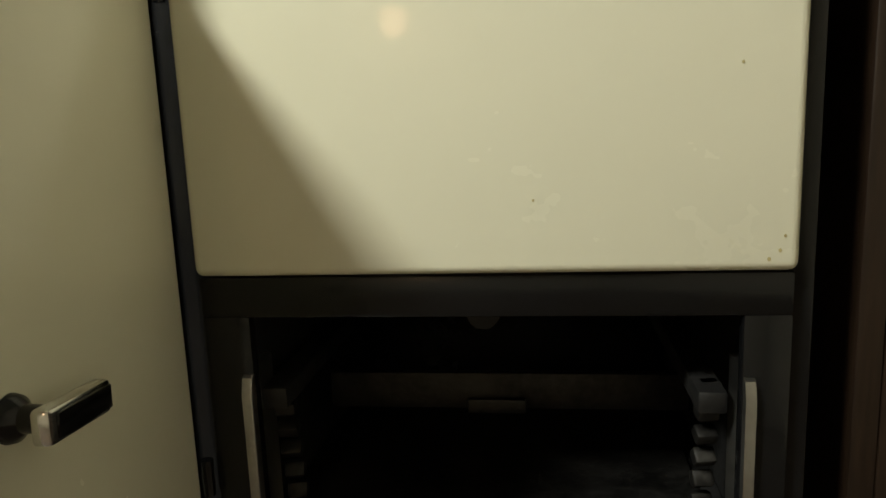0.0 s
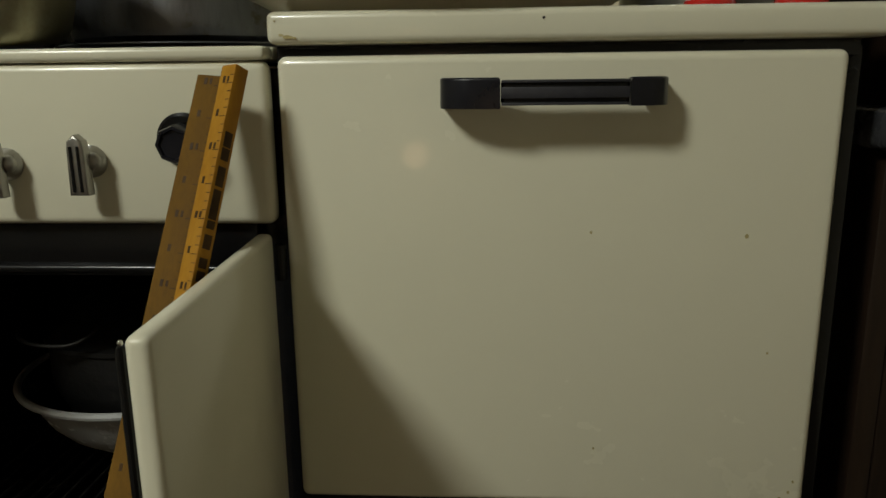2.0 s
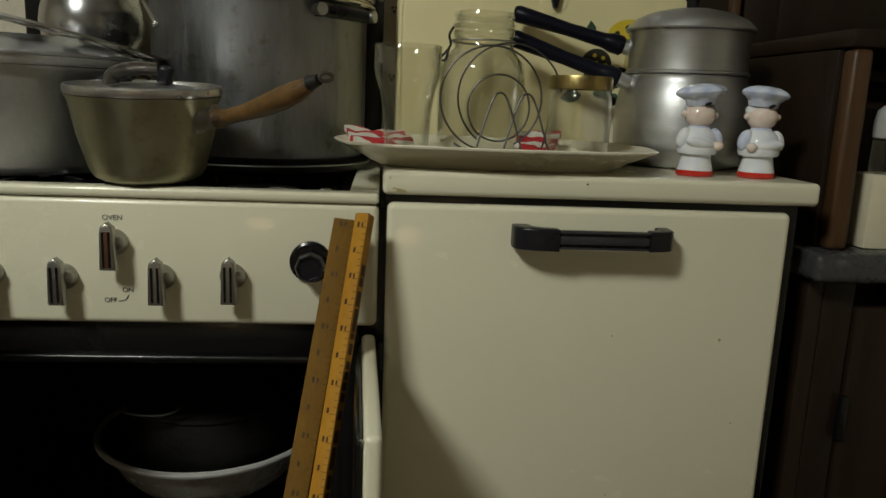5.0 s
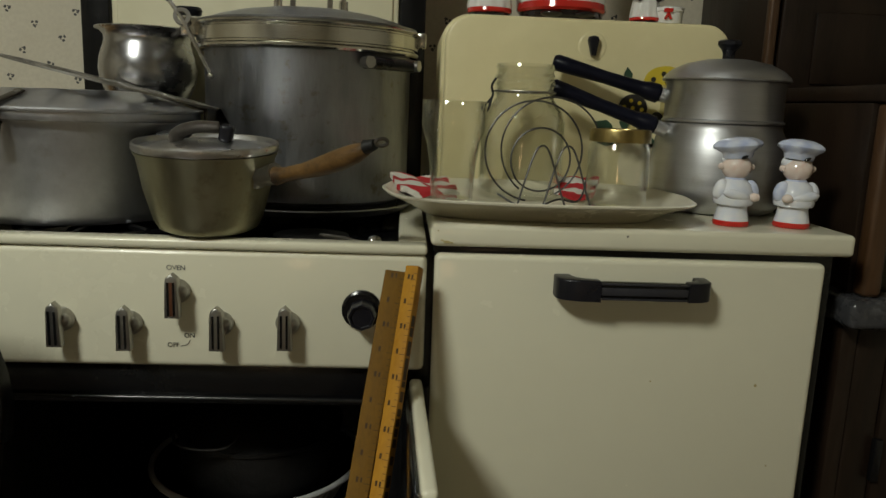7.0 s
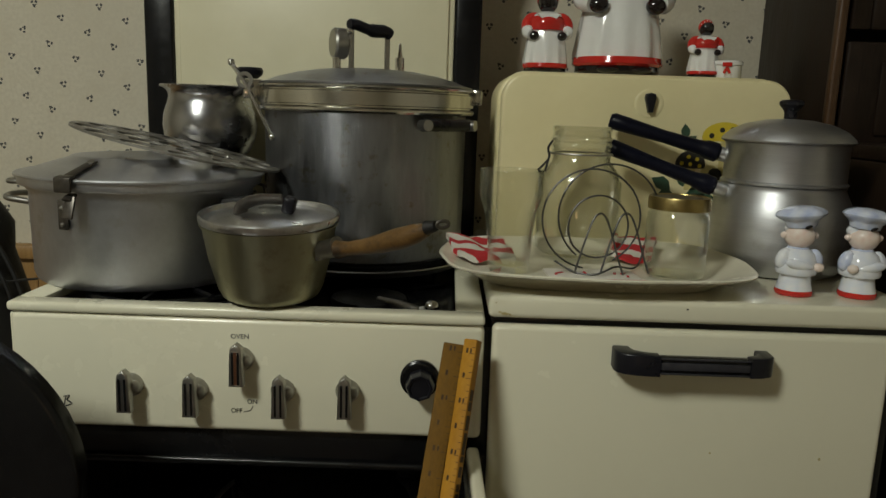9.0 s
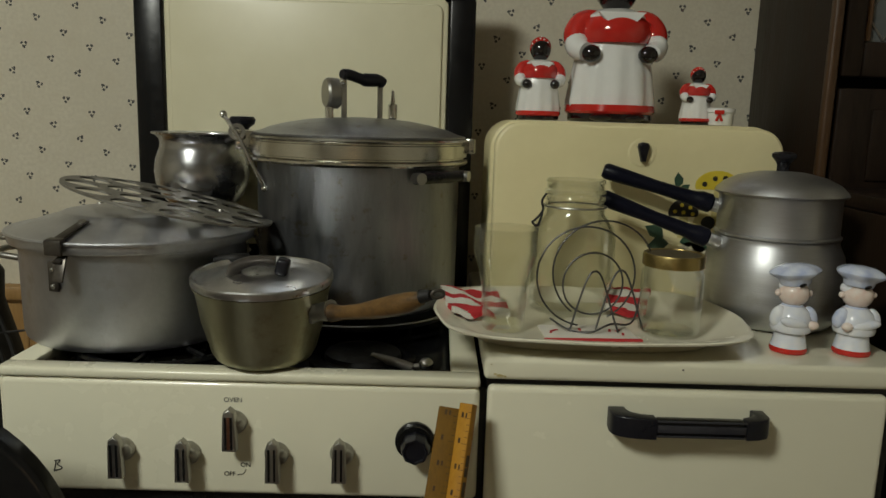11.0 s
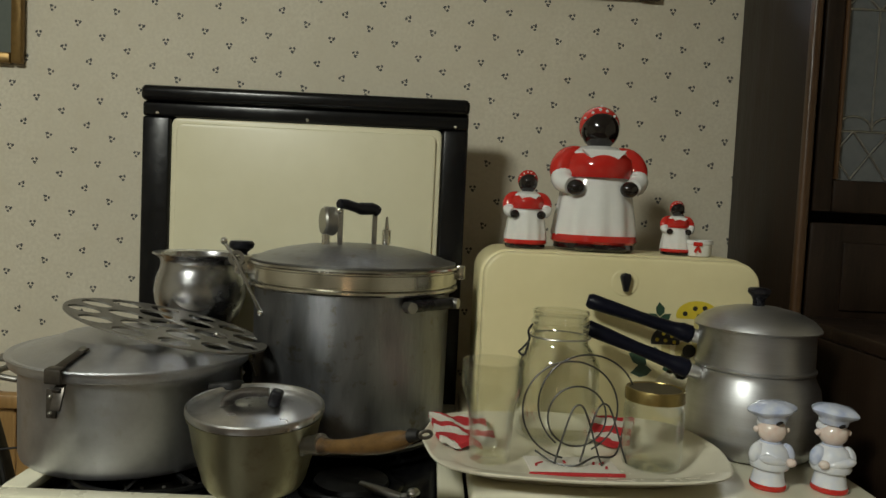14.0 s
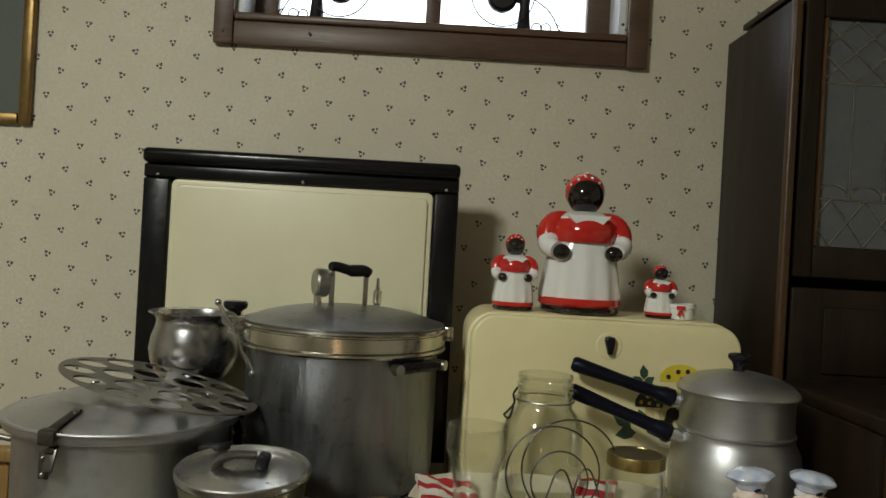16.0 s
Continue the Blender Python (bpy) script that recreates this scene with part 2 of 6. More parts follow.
def wallpaper():
    """Cream paper with rows of small three-leaf sprigs, each row shifted and turned."""
    m, n, l, p = nodes_of("sprigged_wallpaper")
    nt = m.node_tree
    v = coords(nt)
    sep = n.new("ShaderNodeSeparateXYZ")
    l.new(v, sep.inputs[0])
    cell, lean = 0.1175, 0.0168
    along = calc(nt, "ADD", calc(nt, "ADD", sep.outputs[0], sep.outputs[1]), 0.823 - 0.62)
    up = calc(nt, "SUBTRACT", sep.outputs[2], 1.5782)
    # the paper hangs about a degree out of plumb
    u = calc(nt, "DIVIDE", calc(nt, "MULTIPLY_ADD", up, -lean, along), cell)
    w = calc(nt, "DIVIDE", calc(nt, "MULTIPLY_ADD", along, lean, up), cell)
    row = calc(nt, "ROUND", calc(nt, "MULTIPLY", w, 5.0))
    lw = calc(nt, "SUBTRACT", w, calc(nt, "DIVIDE", row, 5.0))
    us = calc(nt, "ADD", u, calc(nt, "MULTIPLY", row, 0.4))
    lu = calc(nt, "SUBTRACT", us, calc(nt, "ROUND", us))
    turn = calc(nt, "MULTIPLY", calc(nt, "FLOORED_MODULO", row, 5.0), 1.9)
    cs, sn = calc(nt, "COSINE", turn), calc(nt, "SINE", turn)
    a = calc(nt, "ADD", calc(nt, "MULTIPLY", lu, cs), calc(nt, "MULTIPLY", lw, sn))
    b = calc(nt, "SUBTRACT", calc(nt, "MULTIPLY", lw, cs), calc(nt, "MULTIPLY", lu, sn))
    marks = None
    for cx, cy, rx, ry in ((-0.032, 0.000, 0.020, 0.024), (0.030, 0.026, 0.018, 0.032), (0.020, -0.036, 0.024, 0.017), (0.004, 0.030, 0.022, 0.008)):
        dx = calc(nt, "DIVIDE", calc(nt, "SUBTRACT", a, cx), rx)
        dy = calc(nt, "DIVIDE", calc(nt, "SUBTRACT", b, cy), ry)
        d = calc(nt, "ADD", calc(nt, "MULTIPLY", dx, dx), calc(nt, "MULTIPLY", dy, dy))
        hit = calc(nt, "LESS_THAN", d, 1.0)
        marks = hit if marks is None else calc(nt, "MAXIMUM", marks, hit)
    paper = blend(nt, grain(nt, v, 5.0), (0.60, 0.55, 0.43), (0.67, 0.62, 0.50))
    paper = blend(nt, grain(nt, v, 150.0, 2.0), paper, (0.58, 0.53, 0.42))
    paper = blend(nt, calc(nt, "MULTIPLY", grain(nt, v, 26.0, 5.0, 0.6, 0.5, 0.75), 0.5), paper, (0.56, 0.50, 0.38))
    ink = blend(nt, grain(nt, v, 70.0), (0.03, 0.033, 0.036), (0.085, 0.08, 0.08))
    l.new(blend(nt, calc(nt, "MULTIPLY", marks, 0.97), paper, ink), p.inputs["Base Color"])
    p.inputs["Roughness"].default_value = 0.62
    bumped(nt, p, grain(nt, v, 260.0, 2.0), 0.12, 0.0004)
    return m


WALLPAPER = wallpaper()


def knit():
    """White cotton with red bands, knitted."""
    m, n, l, p = nodes_of("red_and_white_cotton")
    nt = m.node_tree
    v = coords(nt)
    patch = grain(nt, coords(nt, (1.0, 2.2, 1.0)), 34.0, 2.0, 0.6, 0.0, 1.0)
    sep = n.new("ShaderNodeSeparateXYZ")
    l.new(v, sep.inputs[0])
    across = calc(nt, "MULTIPLY_ADD", sep.outputs[0], 0.25, sep.outputs[1])
    f = calc(nt, "GREATER_THAN", calc(nt, "SINE", calc(nt, "MULTIPLY", calc(nt, "MULTIPLY_ADD", patch, 0.022, across), 205.0)), 0.05)
    l.new(blend(nt, f, (0.72, 0.69, 0.62), (0.50, 0.025, 0.03)), p.inputs["Base Color"])
    p.inputs["Roughness"].default_value = 0.9
    bumped(nt, p, grain(nt, v, 420.0, 2.0), 0.7, 0.002)
    return m


KNIT = knit()
SOOT_STEEL = surface("scorched_steel", (0.02, 0.019, 0.018), (0.062, 0.058, 0.054), 25.0, 140.0, (0.45, 0.65), 0.9, 0.3)
WORN_INK = surface("worn_printing", (0.05, 0.028, 0.012), (0.10, 0.055, 0.02), 40.0, 200.0, (0.5, 0.65), bump=0.0)
for dull_wood in (RULE_A, RULE_B, WORN_INK, BLUEBLACK):
    dull_wood.node_tree.nodes["Principled BSDF"].inputs["Specular IOR Level"].default_value = 0.12
BAKELITE.node_tree.nodes["Principled BSDF"].inputs["Specular IOR Level"].default_value = 0.3
BLACK.node_tree.nodes["Principled BSDF"].inputs["Specular IOR Level"].default_value = 0.35
DARKWOOD.node_tree.nodes["Principled BSDF"].inputs["Specular IOR Level"].default_value = 0.3
COTTON = surface("white_cotton", (0.64, 0.60, 0.52), (0.74, 0.70, 0.62), 20.0, 400.0, (0.85, 0.95), bump=0.6, depth=0.001)
RED_COTTON = surface("red_cotton", (0.42, 0.02, 0.025), (0.54, 0.035, 0.035), 20.0, 400.0, (0.85, 0.95), bump=0.6, depth=0.001)


def glow(name, colour, strength):
    m = bpy.data.materials.new(name)
    m.use_nodes = True
    nt = m.node_tree
    nt.nodes.clear()
    e, o = nt.nodes.new("ShaderNodeEmission"), nt.nodes.new("ShaderNodeOutputMaterial")
    e.inputs[0].default_value, e.inputs[1].default_value = (*colour, 1), strength
    nt.links.new(e.outputs[0], o.inputs[0])
    return m


DAYLIGHT = glow("overcast_daylight", (0.86, 0.93, 1.0), 3.2)


# ---- mesh helpers ----
def lathe(profile, centre=(0, 0, 0), n=56, axis=None):
    """A body turned from (radius, height) pairs about the vertical through centre, or about axis (a matrix)."""
    bm = bmesh.new()
    rings = []
    for r, z in profile:
        if r < 1e-5:
            rings.append([bm.verts.new((0, 0, z))])
        else:
            rings.append([bm.verts.new((r * math.cos(2 * math.pi * k / n), r * math.sin(2 * math.pi * k / n), z)) for k in range(n)])
    for a, b in zip(rings, rings[1:]):
        for k in range(n):
            j = (k + 1) % n
            if len(a) == 1 and len(b) == 1:
                continue
            if len(a) == 1:
                bm.faces.new((a[0], b[j], b[k]))
            elif len(b) == 1:
                bm.faces.new((a[k], a[j], b[0]))
            else:
                bm.faces.new((a[k], a[j], b[j], b[k]))
    if axis is not None:
        bm.transform(axis)
    bm.transform(Matrix.Translation(centre))
    bmesh.ops.recalc_face_normals(bm, faces=bm.faces)
    return bm


def box(x0, x1, y0, y1, z0, z1, bevel=0.002, seg=2):
    bm = bmesh.new()
    bmesh.ops.create_cube(bm, size=1, matrix=Matrix.Translation(((x0 + x1) / 2, (y0 + y1) / 2, (z0 + z1) / 2)) @ Matrix.Diagonal((x1 - x0, y1 - y0, z1 - z0, 1)))
    if bevel:
        bmesh.ops.bevel(bm, geom=bm.edges[:], offset=bevel, segments=seg, profile=0.5, affect="EDGES")
    return bm


def obox(m, sx, sy, sz, bevel=0.002, seg=2):
    """A bevelled block of that size at a pose."""
    bm = box(-sx / 2, sx / 2, -sy / 2, sy / 2, -sz / 2, sz / 2, bevel, seg)
    bm.transform(m)
    return bm


def ball(centre, rx, ry, rz, turn=(0, 0, 0), u=24, v=16):
    bm = bmesh.new()
    bmesh.ops.create_uvsphere(bm, u_segments=u, v_segments=v, radius=1, matrix=pose(*centre, *turn) @ Matrix.Diagonal((rx, ry, rz, 1)))
    return bm


def smooth_line(pts, sub=8):
    """A Catmull-Rom line through the points."""
    p = [Vector(q) for q in pts]
    if len(p) < 3:
        return p
    p = [p[0] * 2 - p[1]] + p + [p[-1] * 2 - p[-2]]
    out = []
    for a, b, c, d in zip(p, p[1:], p[2:], p[3:]):
        for k in range(sub):
            t = k / sub
            out.append(0.5 * (2 * b + (c - a) * t + (2 * a - 5 * b + 4 * c - d) * t * t + (3 * b - a - 3 * c + d) * t ** 3))
    return out + [p[-2]]


def tube(pts, radius, n=10, closed=False, flat=1.0):
    """A round rod along the points; radius: a number, or one for each point."""
    p = [Vector(q) for q in pts]
    rs = radius if isinstance(radius, (list, tuple)) else [radius] * len(p)
    bm = bmesh.new()
    rings, side = [], None
    for k, q in enumerate(p):
        a = p[k - 1] if k or closed else p[k]
        b = p[(k + 1) % len(p)] if k < len(p) - 1 or closed else p[k]
        d = (b - a).normalized()
        if side is None:
            side = d.orthogonal().normalized()
        side = (side - d * side.dot(d)).normalized()
        other = d.cross(side)
        rings.append([bm.verts.new(q + rs[k] * (math.cos(2 * math.pi * j / n) * side + flat * math.sin(2 * math.pi * j / n) * other)) for j in range(n)])
    pairs = list(zip(rings, rings[1:])) + ([(rings[-1], rings[0])] if closed else [])
    for a, b in pairs:
        for j in range(n):
            i = (j + 1) % n
            bm.faces.new((a[j], a[i], b[i], b[j]))
    if not closed:
        bm.faces.new(rings[0][::-1])
        bm.faces.new(rings[-1])
    bmesh.ops.recalc_face_normals(bm, faces=bm.faces)
    return bm


def outline_plate(pts, thick, m=Matrix(), bevel=0.0):
    """A flat plate with that outline (x, y), extruded up by thick, at a pose."""
    bm = bmesh.new()
    face = bm.faces.new([bm.verts.new((x, y, 0)) for x, y in pts])
    got = bmesh.ops.extrude_face_region(bm, geom=[face])
    bmesh.ops.translate(bm, verts=[g for g in got["geom"] if isinstance(g, bmesh.types.BMVert)], vec=(0, 0, thick))
    bmesh.ops.recalc_face_normals(bm, faces=bm.faces)
    if bevel:
        rim = [e for e in bm.edges if all(abs(v.co.z - thick) < 1e-6 for v in e.verts)]
        bmesh.ops.bevel(bm, geom=rim, offset=bevel, segments=3, profile=0.5, affect="EDGES")
    bm.transform(m)
    return bm


def joined(*bms):
    """Several pieces of one part as one bmesh."""
    out = bmesh.new()
    for b in bms:
        me = bpy.data.meshes.new("piece")
        b.to_mesh(me)
        b.free()
        out.from_mesh(me)
        bpy.data.meshes.remove(me)
    return out


ORIGIN = {}


def finish(bm, name, at):
    bm.transform(Matrix.Translation(-Vector(at)))
    bm.normal_update()
    for f in bm.faces:
        f.smooth = True
    for e in bm.edges:
        e.smooth = e.calc_face_angle(0.0) < radians(38)
    me = bpy.data.meshes.new(name)
    bm.to_mesh(me)
    bm.free()
    return me


def thing(name, at, label, category, group="", kind=""):
    """An empty at the thing's base, for its parts."""
    ob = new(name)
    ob.location = at
    ob.empty_display_size = 0.02
    ORIGIN[ob] = Vector(at)
    return tagged(ob, label, category, group, kind)


def part(name, bm, material, parent, label=""):
    """One mesh under a thing or a part; the bmesh is in world metres."""
    at = ORIGIN[parent]
    ob = new(name, finish(bm, name, at))
    ob.data.materials.append(material)
    ob.parent = parent
    ORIGIN[ob] = at
    return tagged(ob, label)


def single(name, bm, material, label="", category="", group="", kind="", at=None):
    """A thing that is one plain mesh."""
    at = Vector(at or (0, 0, 0))
    ob = new(name, finish(bm, name, at))
    ob.location = at
    ob.data.materials.append(material)
    ORIGIN[ob] = at
    return tagged(ob, label, category, group, kind)


def figure(name, pieces, at, label, category, group=""):
    """One plain mesh in several glazes."""
    out, mats = bmesh.new(), []
    for bm, material in pieces:
        if material not in mats:
            mats.append(material)
        for f in bm.faces:
            f.material_index = mats.index(material)
        me = bpy.data.meshes.new("piece")
        bm.to_mesh(me)
        bm.free()
        out.from_mesh(me)
        bpy.data.meshes.remove(me)
    ob = new(name, finish(out, name, at))
    ob.location = at
    for material in mats:
        ob.data.materials.append(material)
    return tagged(ob, label, category, group)


def lettering(text, size, m, parent, material, name="lettering"):
    """Printed words in the built-in font, turned into a mesh."""
    cu = bpy.data.curves.new(name, "FONT")
    cu.body, cu.size, cu.align_x, cu.align_y, cu.extrude = text, size, "CENTER", "CENTER", 0.0002
    ob = bpy.data.objects.new(name, cu)
    scene.collection.objects.link(ob)
    bpy.context.view_layer.update()
    me = bpy.data.meshes.new_from_object(ob)
    bpy.data.objects.remove(ob)
    bm = bmesh.new()
    bm.from_mesh(me)
    bm.transform(m)
    return part(name, bm, material, parent)


# ---- the room ----
WALL_Y, TOP, SLAB = 0.62, 0.889, 0.914
WX0, WX1, WZ0, WZ1 = -0.445, 0.306, 1.664, 2.10


def wall(name, pieces, label, paint=WALLPAPER):
    return single(name, joined(*pieces), paint, label, "wall", kind="structure")


wall("wall_north", [
    box(-2.4, WX0, WALL_Y, WALL_Y + 0.22, 0, 2.4, 0), box(WX1, 1.5, WALL_Y, WALL_Y + 0.22, 0, 2.4, 0),
    box(WX0, WX1, WALL_Y, WALL_Y + 0.22, 0, WZ0, 0), box(WX0, WX1, WALL_Y, WALL_Y + 0.22, WZ1, 2.4, 0),
], "cream wallpaper with small dark sprigs behind the range")
# west and south walls are unseen: paper assumed, pale to bounce fill light
wall("wall_west", [box(-2.6, -2.4, -3.6, WALL_Y + 0.22, 0, 2.4, 0)], "cream wallpapered side wall")
wall("wall_east", [box(1.5, 1.7, -3.6, WALL_Y + 0.22, 0, 2.4, 0)], "cream wallpapered side wall behind the hutch")
wall("wall_south", [box(-2.6, 1.7, -3.8, -3.6, 0, 2.4, 0)], "cream wallpapered wall across the room")
single("floor", box(-2.6, 1.7, -3.8, WALL_Y + 0.22, -0.1, 0, 0), FLOOR, "worn brown linoleum floor", "floor", kind="structure")
single("ceiling", box(-2.6, 1.7, -3.8, WALL_Y + 0.22, 2.4, 2.5, 0), PLASTER, "plain off-white plaster ceiling", "ceiling", kind="structure")

# window, high in the wall
win = thing("window_1", (-0.07, WALL_Y, WZ0), "brown-cased window, bright with daylight, over the range", "window", kind="structure")
yc = WALL_Y - 0.016
part("casing_bottom", box(-0.446, 0.307, yc, WALL_Y - 0.001, 1.622, 1.667, 0.003), CASING, win)
part("casing_left", box(-0.484, -0.4465, yc - 0.002, WALL_Y - 0.001, 1.622, 2.14, 0.003), CASING, win)
part("casing_right", box(0.3075, 0.347, yc - 0.002, WALL_Y - 0.001, 1.620, 2.14, 0.003), CASING, win)
part("casing_top", box(-0.446, 0.307, yc, WALL_Y - 0.001, 2.10, 2.14, 0.003), CASING, win)
part("window_sill", box(-0.444, 0.305, yc - 0.006, 0.80, 1.6675, 1.682, 0.004), CASING, win, "worn brown sill with chipped edge")
for x0, x1, nm in ((-0.4445, -0.432, "reveal_left"), (0.293, 0.3055, "reveal_right")):
    part(nm, box(x0, x1, WALL_Y + 0.001, 0.80, 1.683, 2.099, 0), WHITEPAINT, win, "pale painted reveal")
fy = 0.70
for x0, x1, nm in ((-0.4315, -0.384, "stile_left"), (0.245, 0.2925, "stile_right"), (-0.084, -0.054, "mullion")):
    part(nm, box(x0, x1, fy, fy + 0.03, 1.683, 2.098, 0.003), CASING, win)
part("bottom_rail", box(-0.3835, 0.2445, fy + 0.003, fy + 0.027, 1.683, 1.699, 0.002), CASING, win)
for x0, x1 in ((-0.383, -0.085), (-0.053, 0.244)):
    p = part("pane", box(x0, x1, fy + 0.012, fy + 0.015, 1.700, 2.097, 0), PANE, win)
    p.visible_shadow = False
for x, z in ((-0.466, 1.645), (-0.30, 1.648), (0.296, 1.70)):
    part("nail_hole", lathe([(0, 0), (0.003, 0), (0.003, 0.002), (0, 0.002)], (0, 0, 0), 10, pose(x, yc - 0.003, z, 90)), INK, win)
single("backdrop", box(-2.5, 2.5, 1.9, 1.92, 0.8, 3.6, 0), DAYLIGHT, "bright overcast daylight outside the window", "backdrop", kind="structure")


def ornament(x, y, s):
    """A black iron holder with a flared foot, a disc and curled wires."""
    o = thing("wire_ornament", (x, y, 1.6825), "black iron ornament with curled wires on the window sill", "ornament", "ornaments on the sill")
    z = 1.6825
    part("base", lathe([(0, 0), (0.022, 0), (0.023, 0.004), (0.014, 0.018), (0.010, 0.06), (0.012, 0.085), (0, 0.09)], (x, y, z), 24), BLACK_DULL, o)
    part("disc", lathe([(0, -0.012), (0.026, -0.012), (0.03, -0.006), (0.03, 0.006), (0.024, 0.012), (0, 0.012)], (0, 0, 0), 28, pose(x - 0.045 * s, y, z + 0.078, 90)), BLACK_DULL, o)
    part("arm", tube([(x, y, z + 0.07), (x - 0.045 * s, y, z + 0.078)], 0.004), BLACK_DULL, o)
    loop = [(x - 0.045 * s + 0.062 * math.cos(k * 2 * math.pi / 26), y - 0.014, z + 0.078 + 0.062 * math.sin(k * 2 * math.pi / 26)) for k in range(26)]
    part("wire_ring", tube(loop, 0.0014, 6, True), BLACK_DULL, o)
    curl = [(x + s * (0.02 + 0.02 * k / 6 + 0.014 * math.cos(k * 1.1)), y - 0.01, z + 0.004 + 0.012 * (1 + math.sin(k * 1.1))) for k in range(14)]
    part("wire_curl", tube(smooth_line(curl, 5), 0.0014, 6), BLACK_DULL, o)
    part("wire_tail", tube(smooth_line([(x + 0.015 * s, y, z + 0.08), (x + 0.05 * s, y - 0.01, z + 0.05), (x + 0.075 * s, y - 0.01, z + 0.004)], 6), 0.0014, 6), BLACK_DULL, o)


ornament(0.113, 0.665, 1)
ornament(-0.30, 0.665, -1)

# wainscot left of the range
wain = thing("wainscot", (-1.2, WALL_Y, 0), "yellow pine beadboard wainscot with a cap rail", "wainscot", kind="structure")
part("cap_rail", box(-2.39, -0.545, WALL_Y - 0.03, WALL_Y - 0.001, 0.805, 0.832, 0.005), PINE, wain)
for k in range(24):
    x = -0.60 - 0.075 * k
    part("board", box(x, x + 0.0735, WALL_Y - 0.014, WALL_Y - 0.001, 0.0, 0.8045, 0.003, 1), PINE, wain)

# framed picture, cut off by the view
pic = thing("framed_picture", (-0.98, WALL_Y, 1.446), "gilt wooden frame with a grey-green mount on the wall", "picture")
px0, px1, pz0, pz1 = -1.13, -0.824, 1.446, 1.86
yp = WALL_Y - 0.018
for nm, b in (("frame_side", (px0, px0 + 0.02, pz0, pz1)), ("frame_side", (px1 - 0.02, px1, pz0, pz1)), ("frame_rail", (px0 + 0.0205, px1 - 0.0205, pz0, pz0 + 0.02)), ("frame_rail", (px0 + 0.0205, px1 - 0.0205, pz1 - 0.02, pz1))):
    part(nm, box(b[0], b[1], yp, WALL_Y - 0.001, b[2], b[3], 0.004), GILT, pic)
part("mount", box(px0 + 0.0205, px1 - 0.0205, yp + 0.008, WALL_Y - 0.002, pz0 + 0.0205, pz1 - 0.0205, 0), MAT_GREEN, pic, "grey-green mount")
part("print", box(px0 + 0.08, px1 - 0.08, yp + 0.006, yp + 0.0075, pz0 + 0.08, pz1 - 0.08, 0), CARD, pic, "pale print")

# ---- the range ----
rng = thing("gas_range", (-0.02, 0.2, 0), "vintage cream and black enamelled gas range with open oven door", "range")
LX0, LX1, RX0, RX1, BACK = -0.522, -0.003, 0.004, 0.441, 0.45

# left body
part("side_panel", box(LX0, LX0 + 0.012, 0.004, BACK, 0.09, 0.876, 0.003), ENAMEL, rng)
part("back_panel", box(LX0 + 0.013, RX1 - 0.013, BACK - 0.012, BACK, 0.09, 0.872, 0.002), BLACK, rng, "black enamel")
part("middle_wall", box(LX1 - 0.018, RX0 + 0.016, 0.022, BACK - 0.013, 0.09, 0.872, 0.002), BLACK, rng, "black enamel")
part("right_wall", box(RX1 - 0.002, RX1 + 0.016, 0.018, BACK, 0.09, 0.884, 0.002), BLACK, rng, "black enamel")
part("plinth", box(LX0 + 0.02, RX1 - 0.02, 0.05, BACK - 0.02, 0.0, 0.0895, 0.003), BLACK, rng, "black plinth")

# cooktop: a cream rim round a black burner well
ct = part("cooktop_rim", joined(
    box(LX0, LX1, -0.002, 0.024, TOP - 0.011, TOP, 0.004, 3), box(LX0, LX0 + 0.03, 0.0245, BACK, TOP - 0.011, TOP, 0.003),
    box(LX1 - 0.032, LX1, 0.0245, BACK, TOP - 0.011, TOP, 0.003), box(LX0 + 0.0305, LX1 - 0.0325, BACK - 0.03, BACK, TOP - 0.011, TOP, 0.003)), ENAMEL, rng)
part("burner_well", box(LX0 + 0.0305, LX1 - 0.0325, 0.0245, BACK - 0.0305, TOP - 0.030, TOP - 0.024, 0.001), BLACK, rng, "black enamel well")


def burner(cx, cy):
    b = part("burner", lathe([(0, 0), (0.045, 0), (0.048, 0.005), (0.046, 0.010), (0.030, 0.013), (0.012, 0.010), (0, 0.010)], (cx, cy, TOP - 0.0235), 32), BLACK_DULL, rng, "cast iron burner")
    if cx > -0.2 and cy < 0.2:
        part("burner_ring", lathe([(0.046, 0.0005), (0.064, 0.0005), (0.066, 0.003), (0.062, 0.0055), (0.052, 0.006), (0.046, 0.0005)], (cx, cy, TOP - 0.0235), 40), BLACK, b, "black enamel ring")
        return
    bars = [tube([(cx + r * math.cos(a), cy + r * math.sin(a), TOP - 0.003) for r in (0.022, 0.098)], 0.0035, 6) for a in [math.pi / 4 * k for k in range(8)]]
    part("grate", joined(*bars, tube([(cx + 0.098 * math.cos(k * math.pi / 16), cy + 0.098 * math.sin(k * math.pi / 16), TOP - 0.006) for k in range(32)], 0.0045, 6, True),
                         *[tube([(cx + 0.098 * math.cos(a), cy + 0.098 * math.sin(a), TOP - 0.006), (cx + 0.098 * math.cos(a), cy + 0.098 * math.sin(a), TOP - 0.0235)], 0.004, 6) for a in (0.6, 2.2, 3.8, 5.3)]), BLACK, b, "black iron grate")
    for k in range(12):
        a = k * math.pi / 6
        part("jet", ball((cx + 0.046 * math.cos(a), cy + 0.046 * math.sin(a), TOP - 0.018), 0.003, 0.003, 0.002, u=8, v=6), STEEL, b)


